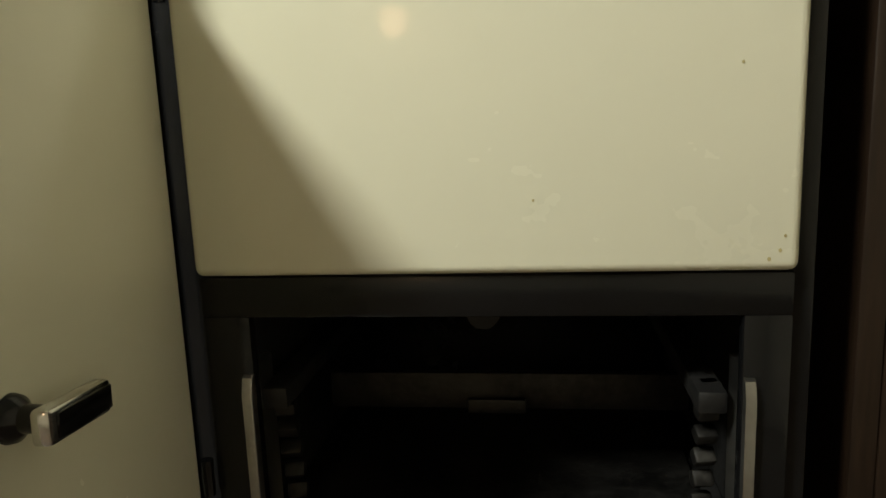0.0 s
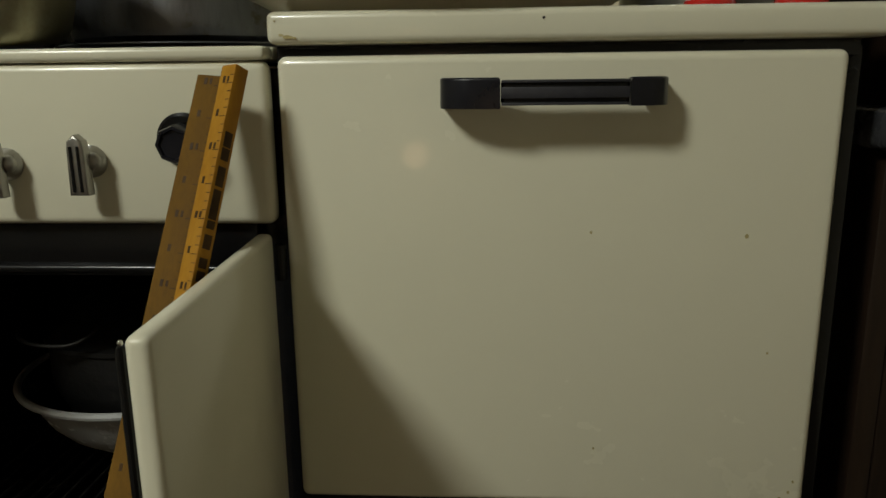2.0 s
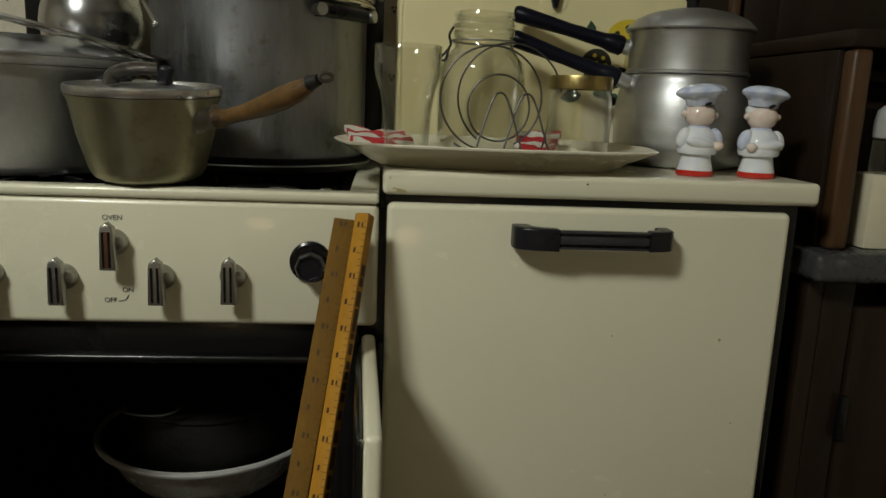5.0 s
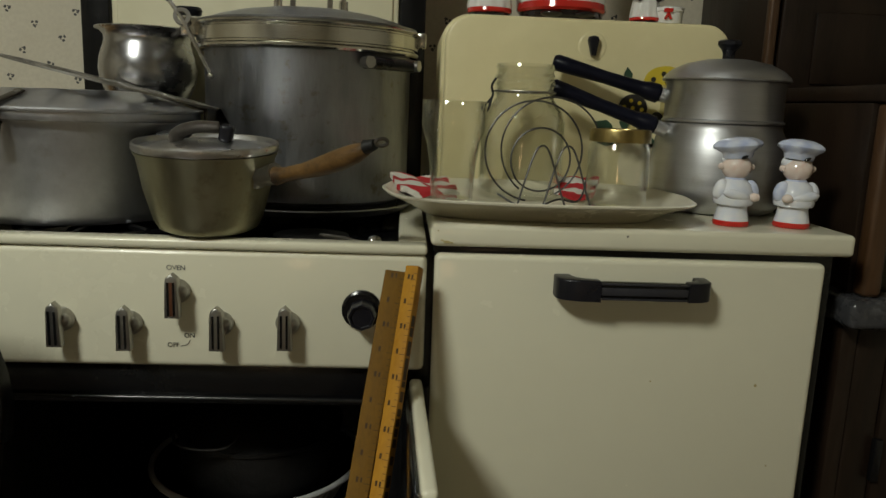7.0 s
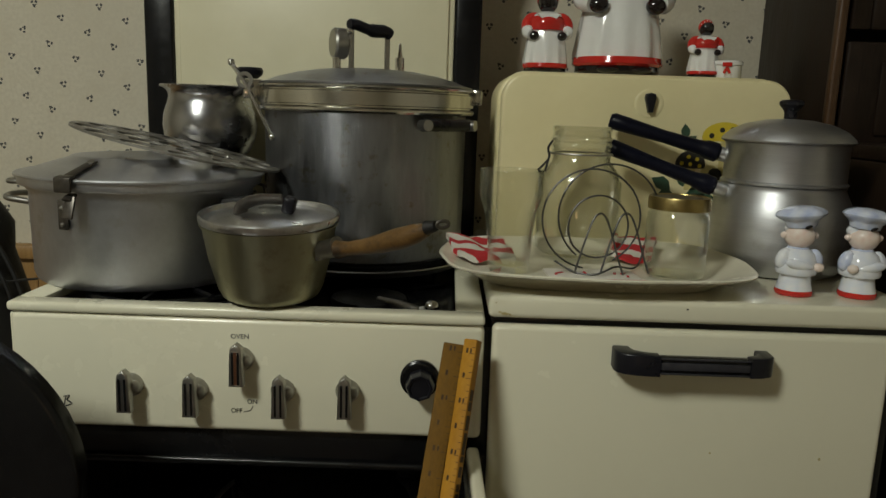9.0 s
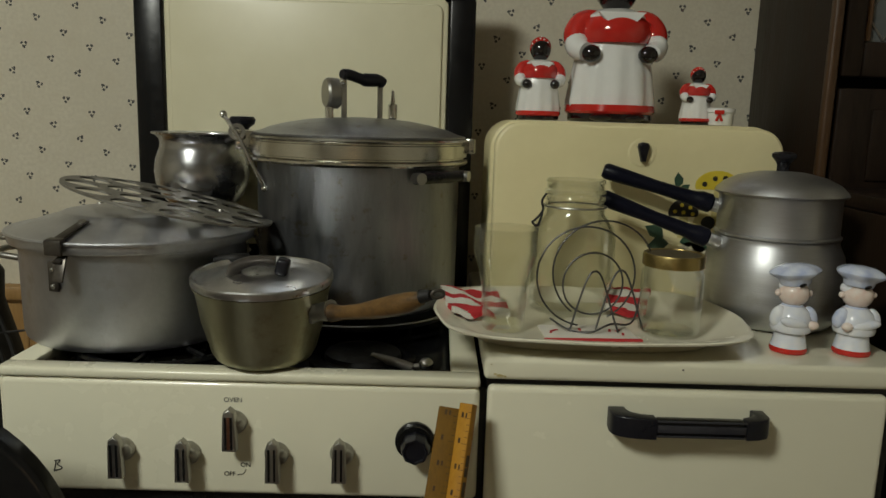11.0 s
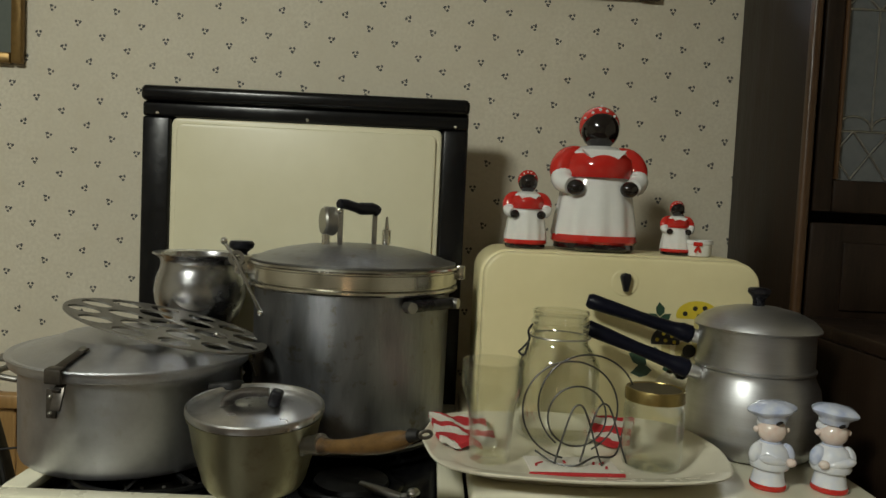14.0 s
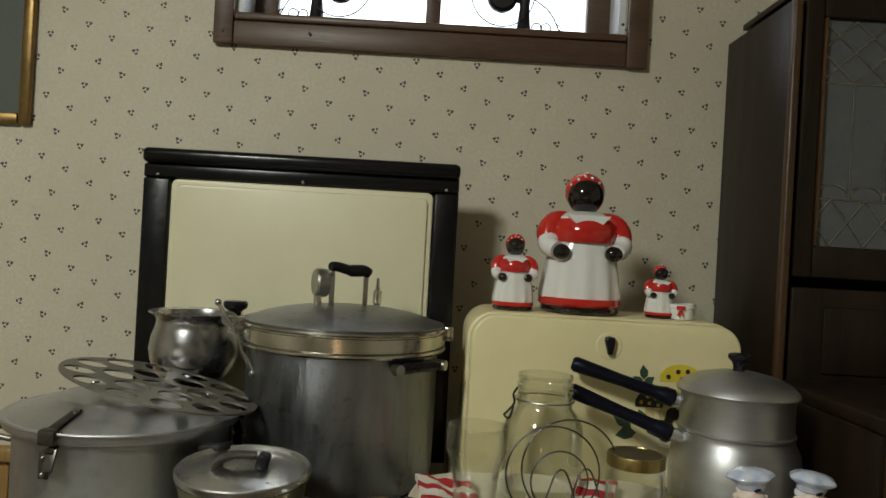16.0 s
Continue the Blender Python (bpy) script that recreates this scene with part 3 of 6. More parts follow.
for bx, by in ((-0.142, 0.125), (-0.142, 0.318), (-0.385, 0.125), (-0.385, 0.318)):
    burner(bx, by)
part("gas_pipe", tube(smooth_line([(-0.078, 0.078, TOP - 0.017), (-0.100, 0.086, TOP - 0.013), (-0.128, 0.104, TOP - 0.013)], 5), 0.0055), RACK_TIN, rng, "bright metal gas tube")
part("gas_valve_stem", tube([(-0.063, 0.078, TOP - 0.013), (-0.080, 0.080, TOP - 0.016)], 0.0035, 8), STEEL, rng)
part("gas_valve", ball((-0.063, 0.078, TOP - 0.012), 0.009, 0.009, 0.008), CHROME, rng, "bright metal valve")
for bx in (-0.175, -0.125, -0.12):
    part("screw", ball((bx, 0.038, TOP - 0.020), 0.006, 0.006, 0.005, u=12, v=8), CHROME, rng)

# control panel
PZ0, PZ1 = 0.747, 0.8775
cp = part("control_panel", box(LX0 + 0.002, LX1, 0.0, 0.02, PZ0, PZ1, 0.007, 4), ENAMEL, rng)


def knob(x, z):
    x, z = x - 0.0012, z - 0.008
    k = part("knob_base", lathe([(0, 0), (0.0132, 0), (0.0132, 0.0025), (0.0105, 0.006), (0.0095, 0.013), (0, 0.013)], (0, 0, 0), 28, pose(x + 0.001, -0.0005, z - 0.002, 90)), STEEL, cp, "worn chrome base")
    part("knob_boss", ball((x + 0.0075, -0.010, z - 0.001), 0.0065, 0.006, 0.0072, u=16, v=10), STEEL, cp, "worn chrome boss")
    m = pose(x, -0.0205, z - 0.006)
    part("knob", joined(outline_plate([(-0.0078, -0.021), (0.0078, -0.021), (0.0068, 0.016), (0.0058, 0.022), (0, 0.027), (-0.0058, 0.022), (-0.0068, 0.016)], 0.010, m @ pose(0, 0.007, 0, 90), 0.002)), STEEL, cp, "worn chrome lever knob")
    for dx in (-0.0030, 0.0030):
        part("knob_groove", box(x + dx - 0.0011, x + dx + 0.0011, -0.0243, -0.0228, z - 0.024, z + 0.012, 0), BLACK, cp, "black groove")
    if z > 0.83:
        part("knob_inlay", box(x - 0.0016, x + 0.0016, -0.0240, -0.0228, z - 0.024, z + 0.012, 0), COPPERY, cp, "coppery worn stripe")


for kx, kz in ((-0.389, 0.809), (-0.318, 0.8065), (-0.267, 0.843), (-0.222, 0.808), (-0.151, 0.810)):
    knob(kx, kz)
part("thermostat_dial", lathe([(0, 0), (0.0215, 0), (0.0215, 0.004), (0.019, 0.0055), (0.0185, 0.008), (0, 0.008)], (0, 0, 0), 40, pose(-0.072, -0.0005, 0.817, 90)), BLACK, cp, "black dial")
part("thermostat_knob", lathe([(0, 0), (0.0160, 0), (0.0152, 0.016), (0.0140, 0.0185), (0.0118, 0.0185), (0.0110, 0.0165), (0, 0.0165)], (0, 0, 0), 8, pose(-0.071, -0.009, 0.815, 90)), BAKELITE, cp, "eight-sided black knob")
lettering("OVEN", 0.0075, pose(-0.269, -0.0004, 0.8575, 90), cp, GREY_INK)
lettering("ON", 0.0072, pose(-0.2565, -0.0004, 0.783, 90), cp, INK)
lettering("OFF", 0.0072, pose(-0.274, -0.0004, 0.772, 90), cp, INK)
part("arrow_line", tube(smooth_line([(-0.266, -0.0004, 0.771), (-0.259, -0.0004, 0.773), (-0.256, -0.0004, 0.778)], 5), 0.0004, 6), INK, cp)
part("maker_mark", joined(tube(smooth_line([(-0.466, -0.0004, 0.770), (-0.4645, -0.0004, 0.776), (-0.463, -0.0004, 0.783)], 4), 0.0006, 6), tube(smooth_line([(-0.4655, -0.0004, 0.782), (-0.459, -0.0004, 0.783), (-0.462, -0.0004, 0.778), (-0.457, -0.0004, 0.774), (-0.466, -0.0004, 0.770)], 5), 0.0006, 6)), INK, cp, "dark script mark")

# oven: black frame, cavity, rack
part("oven_frame", joined(box(LX0 + 0.013, LX1 - 0.019, 0.012, 0.03, 0.700, 0.7465, 0.002), box(LX0 + 0.013, LX0 + 0.04, 0.012, 0.03, 0.30, 0.6995, 0.002),
                          box(LX1 - 0.045, LX1 - 0.019, 0.012, 0.03, 0.30, 0.6995, 0.002), box(LX0 + 0.013, LX1 - 0.019, 0.012, 0.03, 0.255, 0.2995, 0.002)), BLACK, rng, "black enamel oven front")
part("oven_lip", tube([(LX0 + 0.04, 0.010, 0.707), (LX1 - 0.045, 0.010, 0.707)], 0.004), BLACK, rng, "glossy black rounded lip")
part("oven_roof", box(LX0 + 0.02, LX1 - 0.02, 0.031, 0.42, 0.705, 0.712, 0), BLACK_DULL, rng)
part("oven_floor", box(LX0 + 0.02, LX1 - 0.02, 0.031, 0.42, 0.292, 0.299, 0), BLACK_DULL, rng)
part("oven_side", box(LX0 + 0.0205, LX0 + 0.028, 0.031, 0.42, 0.2995, 0.7045, 0), BLACK_DULL, rng)
part("oven_side", box(LX1 - 0.028, LX1 - 0.0205, 0.031, 0.42, 0.2995, 0.7045, 0), BLACK_DULL, rng)
part("lower_front", box(LX0 + 0.002, LX1 - 0.002, 0.002, 0.02, 0.10, 0.25, 0.005), ENAMEL, rng)


def oven_rack(z):
    bars = [tube([(LX0 + 0.03, y, z - 0.003), (LX1 - 0.03, y, z - 0.003)], 0.003, 6) for y in (0.042, 0.22, 0.405)]
    rk = part("oven_rack", joined(*bars), SOOT_STEEL, rng, "dull steel wire rack")
    for k in range(26):
        x = LX0 + 0.05 + 0.0165 * k
        part("rack_bar", tube([(x, 0.04, z), (x, 0.41, z)], 0.0022, 6), SOOT_STEEL, rk)
    return rk


RACK_Z = 0.452
oven_rack(RACK_Z)
oven_rack(0.375)

# the open oven door, hinged beside the broiler
od_x, od_y0, od_z0, od_z1 = -0.0045, -0.244, 0.262, 0.741
hinge = Vector((-0.012, 0.0, 0))
swing = Matrix.Translation(hinge) @ pose(0, 0, 0, 0, 0, 1.9) @ Matrix.Translation(-hinge)


def swung(bm):
    bm.transform(swing)
    return bm


od = part("oven_door", swung(box(od_x - 0.014, od_x, -0.252, -0.003, od_z0, od_z1, 0.005, 4)), ENAMEL, rng, "cream enamelled door standing open")
part("door_liner", swung(box(od_x - 0.021, od_x - 0.0145, -0.249, -0.010, od_z0 + 0.006, od_z1 - 0.006, 0.004)), BLACK, od, "black enamel inner side")
part("liner_screw", swung(ball((od_x - 0.0155, -0.2500, 0.7375), 0.0017, 0.0017, 0.0017, u=8, v=6)), CHROME, od)
part("handle_post", swung(lathe([(0, 0), (0.013, 0), (0.012, 0.004), (0.0075, 0.008), (0.007, 0.02), (0, 0.02)], (0, 0, 0), 24, pose(od_x + 0.0003, -0.203, 0.474, 0, 90, 0))), BLACK, od, "black handle post")
hm = pose(od_x + 0.024, -0.188, 0.472, -4, 0, 0)
part("handle", swung(obox(hm, 0.011, 0.056, 0.019, 0.003)), CHROME, od, "chrome latch handle")
part("handle_insert", swung(obox(hm @ pose(0.0058, 0.002, 0), 0.0016, 0.048, 0.013, 0.0006)), BLACK, od, "black insert")
for z in (0.70, 0.32):
    part("hinge", lathe([(0, 0), (0.005, 0), (0.005, 0.03), (0, 0.03)], (-0.001, 0.003, z), 12), BLACK, od)

# right side: worktop, storage door, broiler
wt_ = part("worktop", joined(box(0.0, 0.468, -0.004, BACK, SLAB - 0.025, SLAB, 0.006, 4)), ENAMEL, rng)
part("chip", outline_plate([(0.0011 * math.cos(a) * (1 + 0.3 * math.sin(3 * a)), 0.0010 * math.sin(a)) for a in [k * math.pi / 6 for k in range(12)]], 0.0004, pose(0.212, -0.0042, 0.906, 90)), INK, wt_, "small dark chip")
rs = random.Random(12)
for gx, gz, gw, gh in ((0.017, 0.8945, 0.0050, 0.0016), (0.012, 0.8962, 0.0022, 0.0011), (0.0225, 0.8938, 0.0016, 0.0010), (0.0075, 0.9065, 0.0010, 0.0008)):
    part("stain", outline_plate([((gw * math.cos(a)) * rs.uniform(0.7, 1.1), (gh * math.sin(a)) * rs.uniform(0.7, 1.1)) for a in [k * math.pi / 7 for k in range(14)]], 0.0003, pose(gx, -0.0041, gz, 90)), RUST_STAIN, wt_, "yellow-brown grease stain")
# black strip stands for the shade in the gap under the worktop
part("worktop_shadow_gap", box(RX0, RX1 + 0.010, 0.010, 0.03, 0.876, 0.8885, 0.001), BLACK, rng)
rd = part("storage_door", box(RX0 + 0.0012, RX1, 0.0, 0.018, 0.499, 0.8805, 0.007, 4), ENAMEL, rng)
for sx, sz, r, in ((0.261, 0.552, 0.0009), (0.399, 0.640, 0.001), (0.253, 0.741, 0.0011), (0.375, 0.738, 0.0016), (0.427, 0.514, 0.0012), (0.430, 0.524, 0.0010), (0.420, 0.508, 0.0013)):
    part("speck", outline_plate([(r * math.cos(a), r * 1.2 * math.sin(a)) for a in [k * math.pi / 5 for k in range(10)]], 0.0003, pose(sx, -0.0001, sz, 90)), RUST_STAIN, rd, "brown speck")
hx0, hx1, hz = 0.1355, 0.3035, 0.8515
part("handle_end", outline_plate([(hx0, -0.0004), (hx0 - 0.001, -0.016), (hx0 + 0.001, -0.024), (hx0 + 0.008, -0.030), (hx0 + 0.022, -0.034), (hx0 + 0.044, -0.036), (hx0 + 0.044, -0.022), (hx0 + 0.030, -0.020), (hx0 + 0.021, -0.015), (hx0 + 0.018, -0.008), (hx0 + 0.018, -0.0004)], 0.0225, pose(0, 0, hz - 0.0112), 0.002), BAKELITE, rd, "black bakelite handle end")
part("handle_end", outline_plate([(hx1, -0.0004), (hx1 - 0.014, -0.0004), (hx1 - 0.014, -0.008), (hx1 - 0.017, -0.016), (hx1 - 0.024, -0.020), (hx1 - 0.030, -0.022), (hx1 - 0.030, -0.036), (hx1 - 0.016, -0.034), (hx1 - 0.006, -0.029), (hx1 - 0.001, -0.021)], 0.0205, pose(0, 0, hz - 0.0097), 0.002), BAKELITE, rd, "black bakelite handle end")
part("handle_bar", box(hx0 + 0.0445, hx1 - 0.0305, -0.0335, -0.0215, hz - 0.009, hz + 0.0095, 0.003, 3), BLACK, rd, "black bakelite grip")
for dz, hw in ((-0.0078, 0.0010), (0.0003, 0.0040), (0.0084, 0.0010)):
    part("handle_rib", box(hx0 + 0.0448, hx1 - 0.0308, -0.0355, -0.0334, hz + dz - hw, hz + dz + hw, 0.0004), GREY_GRIP, rd, "dark grey rib")

part("broiler_frame", joined(box(RX0, RX1, 0.008, 0.021, 0.465, 0.4975, 0.003), box(RX0, 0.043, 0.008, 0.021, 0.10, 0.4665, 0.003), box(0.407, RX1, 0.008, 0.021, 0.10, 0.4665, 0.003), box(0.0435, 0.4065, 0.008, 0.021, 0.10, 0.16, 0.003)), BLACK, rng, "black enamel frame")
part("frame_catch", lathe([(0, 0), (0.014, 0), (0.013, 0.004), (0, 0.004)], (0, 0, 0), 20, pose(0.222, 0.0225, 0.466, 90)), BLACK, rng)
part("broiler_roof", box(0.022, 0.434, 0.022, 0.42, 0.478, 0.485, 0), BLACK_DULL, rng)
part("broiler_floor", box(0.022, 0.434, 0.022, 0.42, 0.16, 0.168, 0), BLACK_DULL, rng)
for x0 in (0.022, 0.420):
    part("broiler_side", box(x0, x0 + 0.013, 0.022, 0.42, 0.1685, 0.4775, 0), BLACK_DULL, rng)


def runner(x, s):
    """A rounded steel drawer side with its notched track."""
    prof = [(0.0, 0.175), (0.0, 0.405), (0.004, 0.418), (0.016, 0.424), (0.05, 0.424), (0.05, 0.175)]
    r = part("drawer_runner", outline_plate(prof, 0.008, Matrix(((0, 0, 1, x), (1, 0, 0, 0.0), (0, 1, 0, 0), (0, 0, 0, 1))), 0.0015), STEEL, rng, "grey steel runner")
    part("track", obox(pose(x + s * 0.018, 0.16, 0.395), 0.022, 0.28, 0.018, 0.003), BLACK_DULL, r)
    for k in range(6):
        part("notch", obox(pose(x + s * 0.016, 0.045 + 0.004 * k, 0.398 - 0.021 * k, 15 * k, 0, 10), 0.018, 0.014, 0.012, 0.003), SOOT_STEEL, r, "scorched steel notch")


runner(0.0345, 1)
runner(0.4085, -1)
part("broiler_crossbar", box(0.062, 0.398, 0.145, 0.155, 0.336, 0.372, 0.003), SOOT_STEEL, rng, "scorched steel crossbar")
part("burner_plate", box(0.195, 0.250, 0.138, 0.1445, 0.334, 0.348, 0.002), SOOT_STEEL, rng)
for tx in (0.0355, 0.4005):
    part("tray_support", box(tx, tx + 0.019, 0.05, 0.40, 0.262, 0.2765, 0.002), BLACK_DULL, rng)
part("broiler_tray", joined(box(0.056, 0.400, 0.03, 0.30, 0.277, 0.283, 0.002), box(0.056, 0.400, 0.294, 0.300, 0.2832, 0.300, 0.002)), SOOT_STEEL, rng, "scorched steel tray")

# backsplash
BX0, BX1, BZ1, BY = -0.541, -0.003, 1.398, 0.452
bs = part("backsplash", box(BX0, BX1, BY + 0.012, BY + 0.03, TOP - 0.011, BZ1 - 0.005, 0.003), BLACK, rng, "black enamel back")
part("backsplash_post", box(BX0, BX0 + 0.046, BY, BY + 0.0115, TOP + 0.0005, BZ1 - 0.0505, 0.004, 3), BLACK, bs)
part("backsplash_post", box(BX1 - 0.042, BX1, BY, BY + 0.0115, TOP + 0.0005, BZ1 - 0.0505, 0.004, 3), BLACK, bs)
part("backsplash_band", box(BX0, BX1, BY, BY + 0.0115, BZ1 - 0.050, BZ1 - 0.0265, 0.004, 3), BLACK, bs)
part("backsplash_cap", box(BX0 - 0.001, BX1 + 0.001, BY - 0.010, BY + 0.032, BZ1 - 0.026, BZ1, 0.009, 4), BLACK, bs, "rounded black cap")


def rounded(x0, x1, z0, z1, r, n=8):
    """An upright oblong with rounded corners."""
    pts = []
    for cx, cz, a0 in ((x1 - r, z0 + r, -90), (x1 - r, z1 - r, 0), (x0 + r, z1 - r, 90), (x0 + r, z0 + r, 180)):
        pts += [(cx + r * math.cos(radians(a0 + 90 * k / n)), cz + r * math.sin(radians(a0 + 90 * k / n))) for k in range(n + 1)]
    return pts


def facing(y):
    """Stands an outline up, its face towards the room at depth y."""
    return Matrix(((1, 0, 0, 0), (0, 0, -1, y), (0, 1, 0, 0), (0, 0, 0, 1)))


part("backsplash_panel", outline_plate(rounded(BX0 + 0.047, BX1 - 0.043, TOP + 0.06, BZ1 - 0.051, 0.012), 0.0085, facing(BY + 0.0118), 0.003), ENAMEL_CREAM, bs, "raised cream enamel panel")
part("backsplash_bead", outline_plate(rounded(BX0 + 0.056, BX1 - 0.052, TOP + 0.069, BZ1 - 0.060, 0.012), 0.004, facing(BY + 0.0032), 0.0025), ENAMEL_CREAM, bs)
for sx in (BX0 + 0.025, -0.27, BX1 - 0.022):
    part("screw", ball((sx, BY - 0.001, BZ1 - 0.045), 0.003, 0.002, 0.003, u=10, v=6), CHROME, bs)


# ---- pans on the range ----
def pressure_cooker():
    cx, cy, z = -0.4345, 0.172, TOP + 0.001
    o = thing("pressure_cooker", (cx, cy, z), "wide cast aluminium pressure cooker with strap clamps, standing on the range", "pot")
    part("body", lathe([(0, 0), (0.126, 0), (0.1295, 0.003), (0.1315, 0.010), (0.1330, 0.107), (0.136, 0.111), (0.136, 0.1145), (0.13, 0.1145), (0.124, 0.02), (0, 0.012)], (cx, cy, z), 72), ALU, o)
    part("lid", lathe([(0.1365, 0.1150), (0.1430, 0.1152), (0.1440, 0.1165), (0.1445, 0.1245), (0.1475, 0.1255), (0.1480, 0.1275), (0.1465, 0.1292), (0.1425, 0.1288), (0.1400, 0.1280), (0.1360, 0.1300), (0.112, 0.1385), (0.0865, 0.1462), (0.0845, 0.1482), (0.0815, 0.1488), (0.074, 0.1490), (0.03, 0.1497), (0, 0.1499)], (cx, cy, z), 72), ALU, o, "low domed lid")
    for a in (-1.78, 0.31, 2.41):
        m = pose(cx, cy, z, 0, 0, math.degrees(a))
        clip = part("clamp", joined(obox(m @ pose(0.121, 0, 0.1385, 0, 17, 0), 0.050, 0.012, 0.0028, 0.0013), obox(m @ pose(0.1465, 0, 0.1312, 0, 8, 0), 0.011, 0.020, 0.004, 0.0018), obox(m @ pose(0.1508, 0, 0.1235), 0.0040, 0.021, 0.017, 0.0018), obox(m @ pose(0.1455, 0.004, 0.1100, 0, 24, 0), 0.013, 0.011, 0.0035, 0.001), obox(m @ pose(0.1500, 0.006, 0.0990, 0, -18, 0), 0.0035, 0.013, 0.026, 0.0015)), DARK_STRAP, o, "dark steel strap clamp")
        part("clamp_rivet", lathe([(0, 0), (0.0045, 0), (0.004, 0.002), (0, 0.0025)], (0, 0, 0), 12, m @ pose(0.102, 0, 0.1455, 0, 17, 0)), STEEL, clip)
        ear = part("clamp_ear", obox(m @ pose(0.1345, -0.014, 0.088), 0.0035, 0.013, 0.034, 0.0016), DARK_STRAP, o, "dark riveted ear")
        for q in (0.077, 0.096):
            part("ear_rivet", ball(m @ Vector((0.1365, -0.014, q)), 0.0028, 0.0028, 0.0028, u=12, v=8), STEEL, ear)
    part("side_handle", tube(smooth_line([(cx - 0.134, cy - 0.03, z + 0.088), (cx - 0.165, cy - 0.025, z + 0.092), (cx - 0.170, cy, z + 0.094), (cx - 0.165, cy + 0.025, z + 0.092), (cx - 0.134, cy + 0.03, z + 0.088)], 6), 0.004), STEEL, o, "bent wire handle")
    part("side_handle", tube(smooth_line([(cx - 0.131, cy - 0.024, z + 0.112), (cx - 0.163, cy - 0.020, z + 0.112), (cx - 0.168, cy, z + 0.112), (cx - 0.163, cy + 0.020, z + 0.112), (cx - 0.131, cy + 0.024, z + 0.112)], 6), 0.0035), STEEL, o, "bent wire handle")
    part("side_handle", tube(smooth_line([(cx + 0.120, cy - 0.07, z + 0.10), (cx + 0.145, cy - 0.075, z + 0.104), (cx + 0.152, cy - 0.055, z + 0.10), (cx + 0.13, cy - 0.04, z + 0.085)], 6), 0.006), BLACK_DULL, o, "blackened handle")


def rack_plate():
    """Round perforated canning rack lying tilted across the cooker lid."""
    R, n = 0.1285, 72
    holes = [(0, 0, 0.026)] + [(0.055 * math.cos(k * math.pi / 3), 0.055 * math.sin(k * math.pi / 3), 0.0225) for k in range(6)]
    holes += [(0.103 * math.cos(k * math.pi / 6 + 0.26), 0.103 * math.sin(k * math.pi / 6 + 0.26), 0.0200) for k in range(12)]
    bm = bmesh.new()
    for x, y, r, k in [(0, 0, R, n)] + [(*h, 24) for h in holes]:
        vs = [bm.verts.new((x + r * math.cos(2 * math.pi * i / k), y + r * math.sin(2 * math.pi * i / k), 0)) for i in range(k)]
        for i in range(k):
            bm.edges.new((vs[i], vs[(i + 1) % k]))
    bmesh.ops.triangle_fill(bm, use_beauty=True, edges=bm.edges[:])
    got = bmesh.ops.extrude_face_region(bm, geom=bm.faces[:])
    bmesh.ops.translate(bm, verts=[g for g in got["geom"] if isinstance(g, bmesh.types.BMVert)], vec=(0, 0, 0.0026))
    bmesh.ops.recalc_face_normals(bm, faces=bm.faces)
    at = (-0.394, 0.182, TOP + 0.159)
    bm.transform(pose(*at, -1, 12.5, 8))
    single("canning_rack", bm, RACK_TIN, "round perforated tin canning rack lying tilted on the cooker lid", "rack", at=at)


